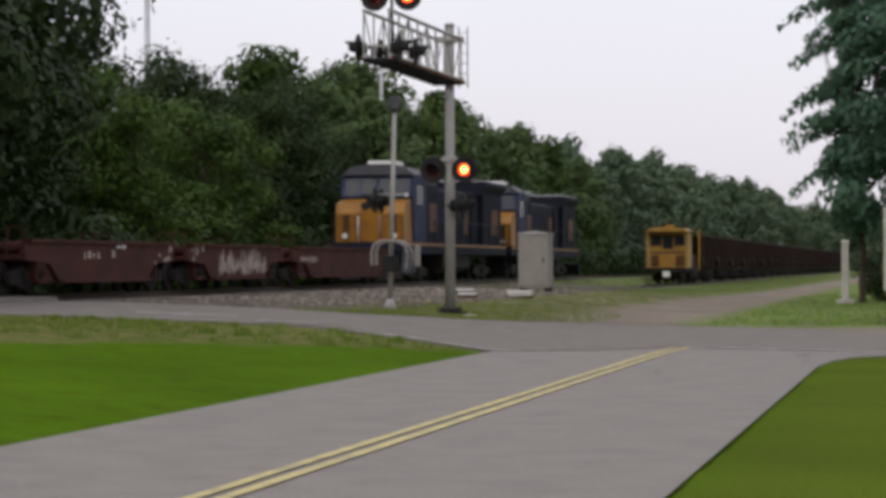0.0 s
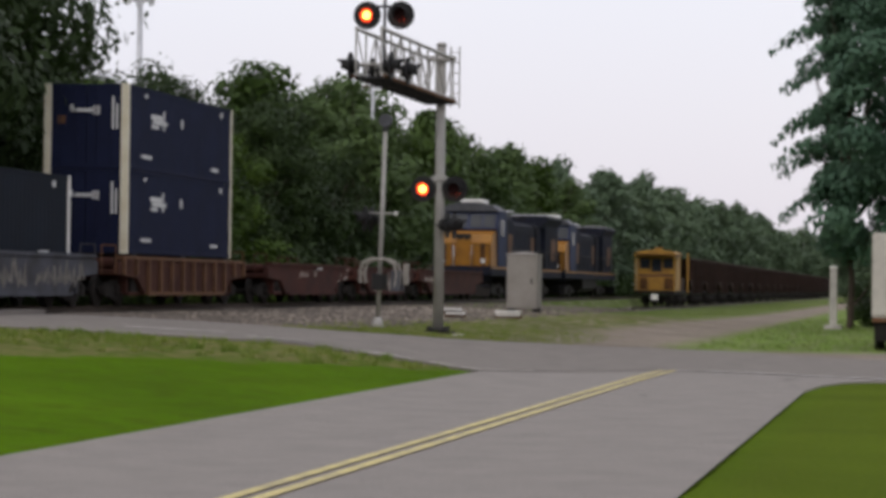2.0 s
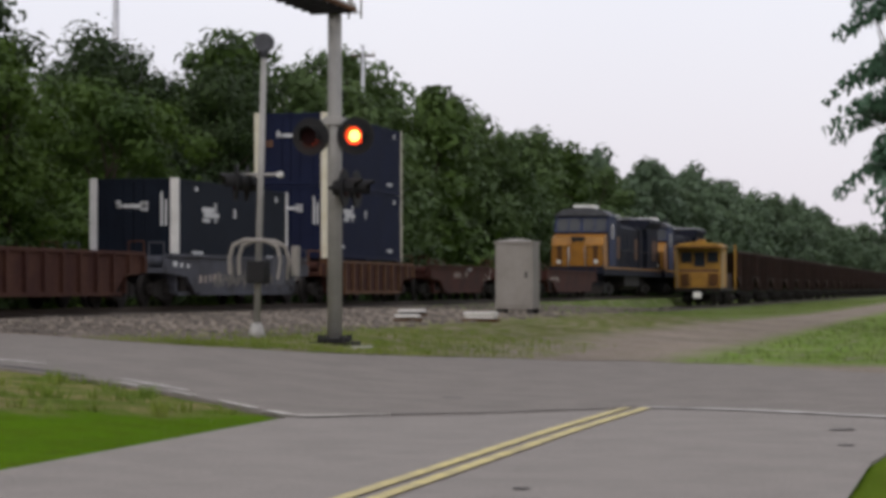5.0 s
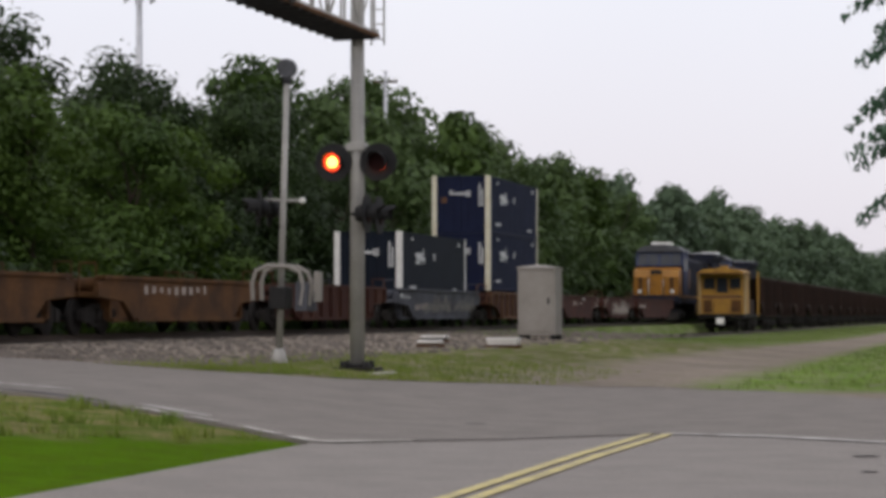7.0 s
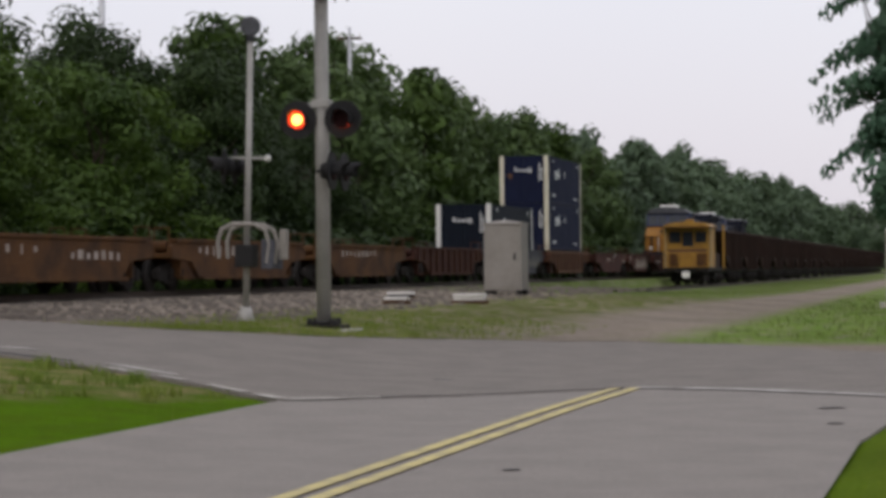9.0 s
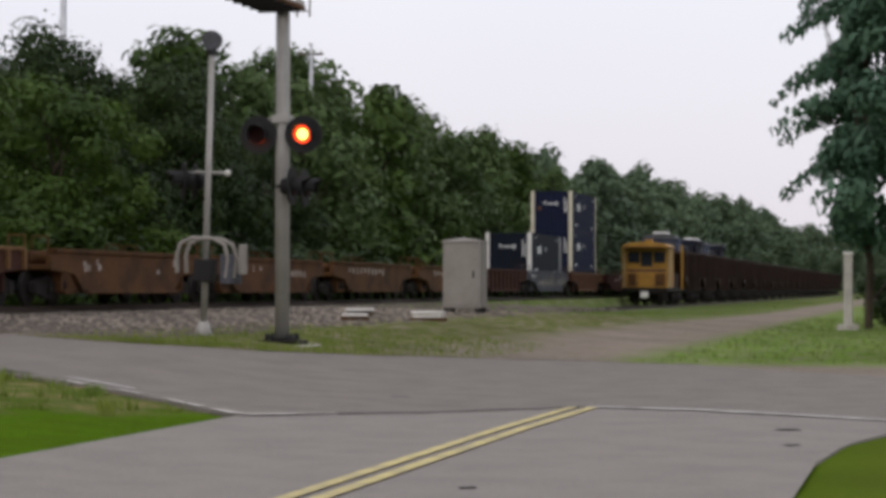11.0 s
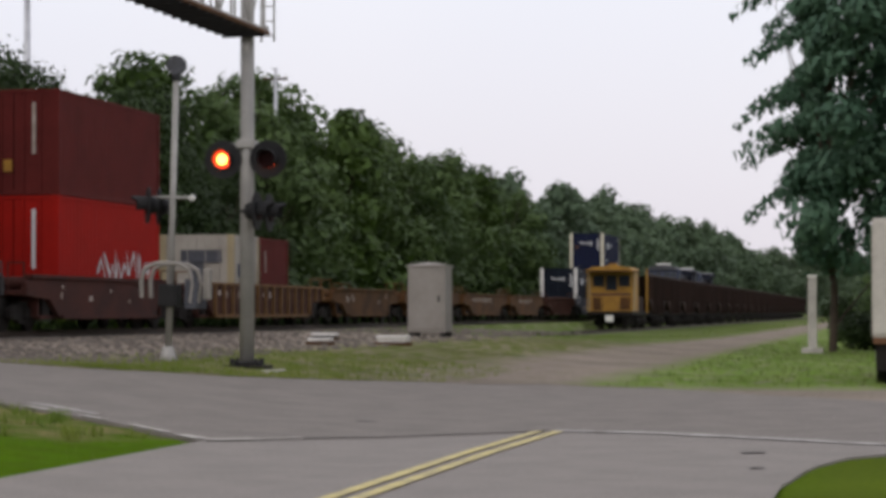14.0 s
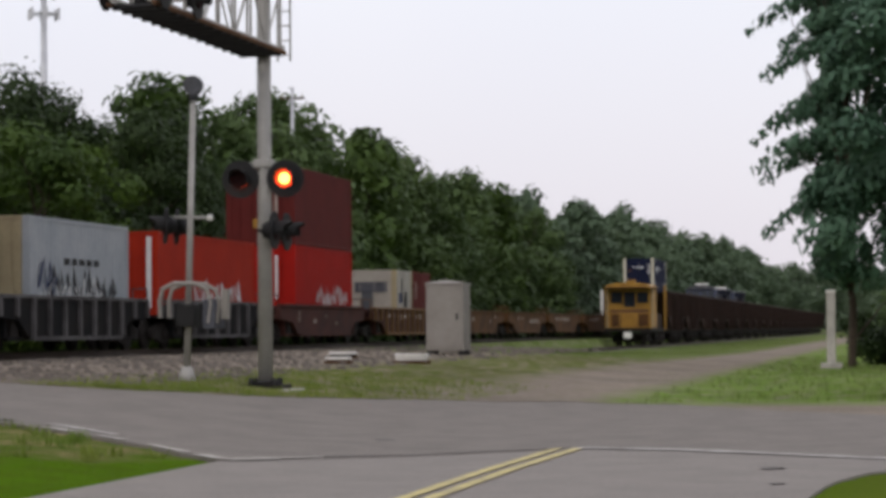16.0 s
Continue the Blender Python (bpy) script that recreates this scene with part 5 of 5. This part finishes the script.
# the tall dark trees nearest the crossing
for x, y, k, s in ((-30, 46, 4, 1.30), (-28.5, 41.5, 1, 1.40), (-32, 50, 1, 1.12), (-31, 36, 4, 1.5), (-34, 43, 1, 1.5), (-29, 31, 1, 1.4), (-31, 56, 4, 1.3), (-29.5, 52, 1, 1.25)):
    tree(x, y, k, s, k * 70 + y)

for i in range(16):
    tree(-33 + 3.2 * i, 600 + 9 * (i % 3), (4, 1, 0)[i % 3], 1.35, 47 * i)

for x, y, k, s in ((-28.2, 67, 2, 0.70), (-28.0, 74.5, 5, 0.78), (-33, 77, 2, 0.90), (-28.4, 81, 2, 0.70)):
    tree(x, y, k, s, k * 50 + y)

# undergrowth that closes the foot of the wood
ulobes = []
RU = random.Random(8)
yy = 30.0
while yy < 560:
    k = 1 + max(0, (yy - 120) / 140)
    ulobes.append((-26.6 - RU.uniform(0, 2.0), yy, 0.9 + RU.uniform(0, 1.4), RU.uniform(1.0, 1.7)))
    ulobes.append((-30.5 - RU.uniform(0, 2.0), yy, 2.2 + RU.uniform(0, 1.8), RU.uniform(1.4, 2.2)))
    yy += 1.1 * k
tagged(new("undergrowth", leaf_mesh("undergrowth", ulobes, 60000, 0.26, LEAF_C, 5)), "dense green undergrowth along the edge of the wood", "undergrowth", kind="stuff")


def side_tree():
    """The feathery tree beside the drive, with drooping sprays."""
    x, y = -2.1, 82.0
    t = thing("tree", pose(x, y, land(x)) @ Matrix.Scale(1.14, 4), "tall cool-green tree with loose drooping sprays beside the drive", "tree")
    rng = random.Random(3)
    lo = []
    for i in range(150):
        f = 0.20 + 0.84 * i / 150
        a = rng.uniform(0, 2 * math.pi)
        w = (2.6 + 1.5 * math.sin(math.pi * min(1, f))) * rng.uniform(0.05, 1.0)
        lo.append((2.5 + w * math.cos(a), w * math.sin(a), 13.0 * f, rng.uniform(0.55, 1.1)))
    sprays = []
    for i in range(30):  # long thin boughs that hang at their ends
        zb = 3.6 + 9.0 * i / 30
        long = i in (4, 9, 10, 13, 14, 19, 24)
        a = math.pi + rng.uniform(-1.2, 1.2) * (0.3 if long else 1.0)
        reach = rng.uniform(2.3, 3.0) if long else rng.uniform(0.8, 2.0)
        for j in range(9):
            q = 0.2 + 0.8 * j / 8
            sprays.append((reach * q * math.cos(a), reach * q * math.sin(a), zb + 0.7 * q - 1.5 * q * q, 0.46 * (1.15 - 0.7 * q) * rng.uniform(0.6, 1.2)))
    shared("trunk", wood_mesh("trunk", 13.0, 0.13, lo[::9] + sprays[4::9], 77), t)
    shared("crown", leaf_mesh("crown", lo, 46000, 0.14, LEAF_D, 78, 0.3), t)
    shared("bough", leaf_mesh("bough", sprays, 13000, 0.11, LEAF_D, 79, 0.5), t)


side_tree()
for i, (x, y, k, s) in enumerate(((4.5, 76, 4, 0.95), (8.5, 70, 0, 1.0), (2.6, 110, 1, 0.8), (6, 95, 3, 0.9), (0.6, 140, 4, 0.6), (3.5, 180, 1, 0.8), (12, 66, 1, 1.0), (0.2, 112, 5, 0.55), (4.5, 104, 4, 0.7), (10, 108, 1, 0.9), (15, 100, 0, 0.9), (-0.6, 210, 4, 0.7), (-1.5, 330, 1, 0.9), (-4, 480, 4, 1.0), (-12, 560, 1, 1.1), (4, 430, 0, 1.0), (-20, 570, 4, 1.1), (14, 400, 1, 1.1), (22, 130, 4, 1.0))):
    tree(x, y, k, s, 50 * i)["label"] = "green tree standing beyond the drive"
hl = [(-1.9 + 0.32 * i + RU.uniform(-.2, .2), 86 + RU.uniform(-1, 1), 0.3 + RU.uniform(0, 1.1), RU.uniform(0.5, 0.85)) for i in range(40)]
tagged(new("hedge", leaf_mesh("hedge", hl, 12000, 0.13, LEAF_C, 9)), "low dark hedge under the tree", "hedge", kind="stuff")

# ---- white post, trailer and mast in the distance ----
t = thing("marker_post", pose(-2.66, 79.0, 0), "pale grey-white post beside the drive", "post")
bm = B()
box(bm, -0.14, 0.14, -0.14, 0.14, -0.1, 2.45, 0.03)
part("shaft", bm, CONCRETE, t)
bm = B()
box(bm, -0.16, 0.16, -0.16, 0.16, 2.45, 2.52, 0.02)
part("cap", bm, WHITE, t)
bm = B()
box(bm, -0.34, 0.34, -0.34, 0.34, -0.05, 0.18, 0.03)
part("foot", bm, CONCRETE, t)


def trailer():
    x, y = -0.42, 45.0
    t = thing("box_trailer", pose(x, y, 0), "white box trailer with a dark skirt parked on grass", "trailer")
    bm = B()
    box(bm, 0, 2.4, 0, 7.5, 0.86, 3.05, 0.03)
    part("body", bm, TRAILER, t)
    for i in range(13):
        bm = B()
        box(bm, -0.02, 0.0, 0.1 + i * 0.6, 0.16 + i * 0.6, 0.9, 3.0, 0.005)
        part("side_rib", bm, TRAILER, t)
    for xx in (0.02, 1.22):
        bm = B()
        box(bm, xx, xx + 1.16, -0.03, -0.002, 0.92, 2.98, 0.01)
        dr = part("rear_door", bm, TRAILER, t)
        bm = B()
        tube(bm, (xx + 0.85, -0.06, 0.9), (xx + 0.85, -0.06, 3.0), 0.02, 0.02, 6)
        part("lock_rod", bm, STEEL_PALE, dr)
    bm = B()
    box(bm, 0.0, 2.4, -0.02, 7.4, 0.74, 0.86, 0.02)
    part("frame", bm, RUST_EDGE, t)
    bm = B()
    box(bm, 0.05, 2.35, 0.1, 1.1, 0.25, 0.74, 0.02)
    part("skirt", bm, GREASE, t)
    for yy in (1.2, 2.2):
        for xx in (0.05, 2.1):
            bm = B()
            tube(bm, (xx, yy, 0.45), (xx + 0.25, yy, 0.45), 0.45, 0.45, 18)
            w = part("wheel", bm, DARK, t)
            bm = B()
            tube(bm, (xx - 0.01, yy, 0.45), (xx + 0.26, yy, 0.45), 0.22, 0.22, 12)
            part("rim", bm, STEEL_PALE, w)


trailer()


def cell_tower():
    x, y, h = -52.7, 142.0, 22.2
    t = thing("cell_tower", pose(x, y, 0.4), "pale slim phone mast with antenna panels above the wood", "mast")
    bm = B()
    tube(bm, (0, 0, 0), (0, 0, h), 0.34, 0.17, 14)
    part("pole", bm, STEEL_PALE, t)
    for z, r, n in ((h - 0.2, 0.70, 6), (h - 1.5, 0.85, 6)):
        bm = B()
        for i in range(12):
            a, c = 2 * math.pi * i / 12, 2 * math.pi * (i + 1) / 12
            tube(bm, (r * math.cos(a), r * math.sin(a), z), (r * math.cos(c), r * math.sin(c), z), 0.05, 0.05, 6)
        for i in range(3):
            a = 2 * math.pi * i / 3
            tube(bm, (0, 0, z), (r * math.cos(a), r * math.sin(a), z), 0.05, 0.05, 6)
        part("platform", bm, STEEL_PALE, t)
        for i in range(n):
            a = 2 * math.pi * i / n
            bm = B()
            px, py = (r + 0.1) * math.cos(a), (r + 0.1) * math.sin(a)
            box(bm, px - 0.08, px + 0.08, py - 0.06, py + 0.06, z - 0.36, z + 0.36, 0.02)
            part("antenna_panel", bm, STEEL_PALE, t)


cell_tower()


def utility_pole(x, y, h):
    t = thing("utility_pole", pose(x, y, land(x)), "pale slim pole with a small fitting before the wood", "pole")
    bm = B()
    tube(bm, (0, 0, -0.2), (0, 0, h), 0.12, 0.08, 12)
    part("pole", bm, STEEL_PALE, t)
    bm = B()
    box(bm, -0.6, 0.6, -0.06, 0.06, h - 0.6, h - 0.48, 0.01)
    part("crossarm", bm, TIMBER, t)
    for s in (-0.5, 0.0, 0.5):
        bm = B()
        tube(bm, (s, 0, h - 0.5), (s, 0, h - 0.3), 0.04, 0.03, 8)
        part("insulator", bm, WHITE, t)


utility_pole(-29.6, 114.0, 12.6)

# ---- weeds, stones and litter ----


def blades(name, spots, hgt, material, label, seed):
    rs = np.random.RandomState(seed)
    n = len(spots)
    p = np.array([(x, y, land(x, y) - 0.04) for x, y in spots])
    a = rs.rand(n) * 2 * np.pi
    u = np.stack([np.cos(a), np.sin(a), np.zeros(n)], 1)
    h = hgt * (0.4 + rs.rand(n))[:, None]
    lean = rs.normal(size=(n, 3)) * 0.3
    lean[:, 2] = 1
    v = np.stack([p - u * h * 0.10, p + u * h * 0.10, p + lean * h], 1).reshape(-1, 3)
    me = bpy.data.meshes.new(name)
    me.from_pydata(v.tolist(), [], (np.arange(n)[:, None] * 3 + np.arange(3)).tolist())
    me.materials.append(material)
    return tagged(new(name, me), label, "grass", kind="stuff")


rs = np.random.RandomState(2)
spots = [(x, y) for x, y in zip(rs.uniform(-22, -6.65, 14000), rs.uniform(17, 25.3, 14000)) if y < near_edge(x) - 0.05 and rs.rand() < (y - 15) / 9]
tufts = [(x + rs.normal() * 0.05, y + rs.normal() * 0.05) for x, y in spots[:420] if y - 1.8 * x > 35.5 for _ in range(26)]
blades("weed_tufts", tufts, 0.13, VERGE_BLADE, "scattered tall weed tufts at the roadside", 6)
blades("lawn_weeds", spots, 0.055, GRASS_BLADE, "rough weeds and grass at the lawn's edge", 1)
spots = [(x, y) for x, y in zip(rs.uniform(-14.5, -7.5, 12000), 36.2 + 14 * rs.rand(12000) ** 2) if y > far_edge(x) + 0.1 and rs.rand() < 1.0 - max(0, -x - 12.5) / 2]
blades("verge_grass", spots, 0.10, VERGE_BLADE, "patchy green verge grass round the signal posts", 2)
spots = [(x, y) for x, y in zip(rs.uniform(-15.6, -9.8, 9000), rs.uniform(84, 240, 9000))] + [(x, y) for x, y in zip(rs.uniform(-5.2, 6, 9000), rs.uniform(43, 110, 9000))]
blades("far_grass", spots, 0.13, GRASS_BLADE, "green grass beside the drive and siding", 3)
spots = [(x, y) for x, y in zip(rs.uniform(-0.9, 3.0, 6000), rs.uniform(8, 22.2, 6000)) if y < near_edge(x) - 0.05]
blades("kerb_grass", spots, 0.04, GRASS_BLADE, "short lawn grass beside the road", 4)

for k in range(26):
    x = -14.5 + 10.5 * k / 26 + RU.uniform(-0.2, 0.2)
    y0 = far_edge(x) + RU.uniform(0.02, 0.12)
    strip("dirt_edge", [(x, y0), (x + RU.uniform(0.3, 0.6), far_edge(x + 0.45) + 0.06)], RU.uniform(0.06, 0.16), 0.045, TIMBER, "dark dirt washed along the road's edge")
bm = B()
RS = random.Random(6)
for _ in range(2600):
    x, y = RS.uniform(-20, -12.5), 37.8 + 60 * RS.random() ** 1.6
    s = RS.uniform(0.03, 0.075)
    z = land(x)
    v = [bm.verts.new((x + a * s * RS.uniform(0.7, 1.2), y + b * s * RS.uniform(0.7, 1.2), z + c * s)) for a, b, c in ((-1, -1, -0.6), (1, -1, -0.6), (1, 1, -0.6), (-1, 1, -0.6), (-0.6, -0.5, 0.8), (0.6, -0.6, 0.7), (0.5, 0.6, 0.8), (-0.5, 0.6, 0.7))]
    for f in ((4, 5, 6, 7), (0, 1, 5, 4), (1, 2, 6, 5), (2, 3, 7, 6), (3, 0, 4, 7)):
        bm.faces.new([v[i] for i in f])
tagged(new("loose_stones", mesh_of("loose_stones", bm, BALLAST)), "loose grey ballast stones on the verge", "stones", kind="stuff")


# ---- motion ----
FLASH = (0.3, 0.9, 1.55, 2.15, 2.75, 3.36, 4.05, 4.6, 5.2, 5.8, 6.4, 7.05, 7.63, 8.24, 8.85, 9.46, 10.07, 10.68, 11.32, 11.9, 12.57, 13.15, 13.76, 14.38, 15.06, 15.63)


RUN = ((0, 2.4), (1, 3.0), (2, 3.4), (3, 3.6), (3.5, 3.1), (4, 1.3), (5, 0.3), (6.3, 0), (8, 0), (10, 0), (12, 0), (14, 0), (16, 0))  # seconds, lead in metres


def motions():
    for t, s, z in MOVING:
        walk(t, [(q, pose(MAIN_X, s + SPEED * q + a, z)) for q, a in RUN])
    for w, a in WHEELS:  # rolling without slip
        spin = -math.degrees(SPEED / 0.42)
        walk(w, [(k / 30, pose(0, a, 0.42, spin * k / 30)) for k in range(481)])
    # flashing lamps: each lens turns its burning side to the road in turn
    for lenses, first in ((LAMPS_RIGHT, True), (LAMPS_LEFT, False)):
        for lens in lenses:
            rows, on = [], first
            rows.append((0.0, pose(0, -0.03, 0, 0, 0, 180 if on else 0)))
            for c in FLASH:
                a, b = (180, 360) if on else (0, 180)
                for k in range(4):
                    rows.append((c - 0.05 + k / 30, pose(0, -0.03, 0, 0, 0, a + (b - a) * k / 3)))
                on = not on
            rows.append((16.0, pose(0, -0.03, 0, 0, 0, 180 if on else 0)))
            walk(lens, rows)


motions()
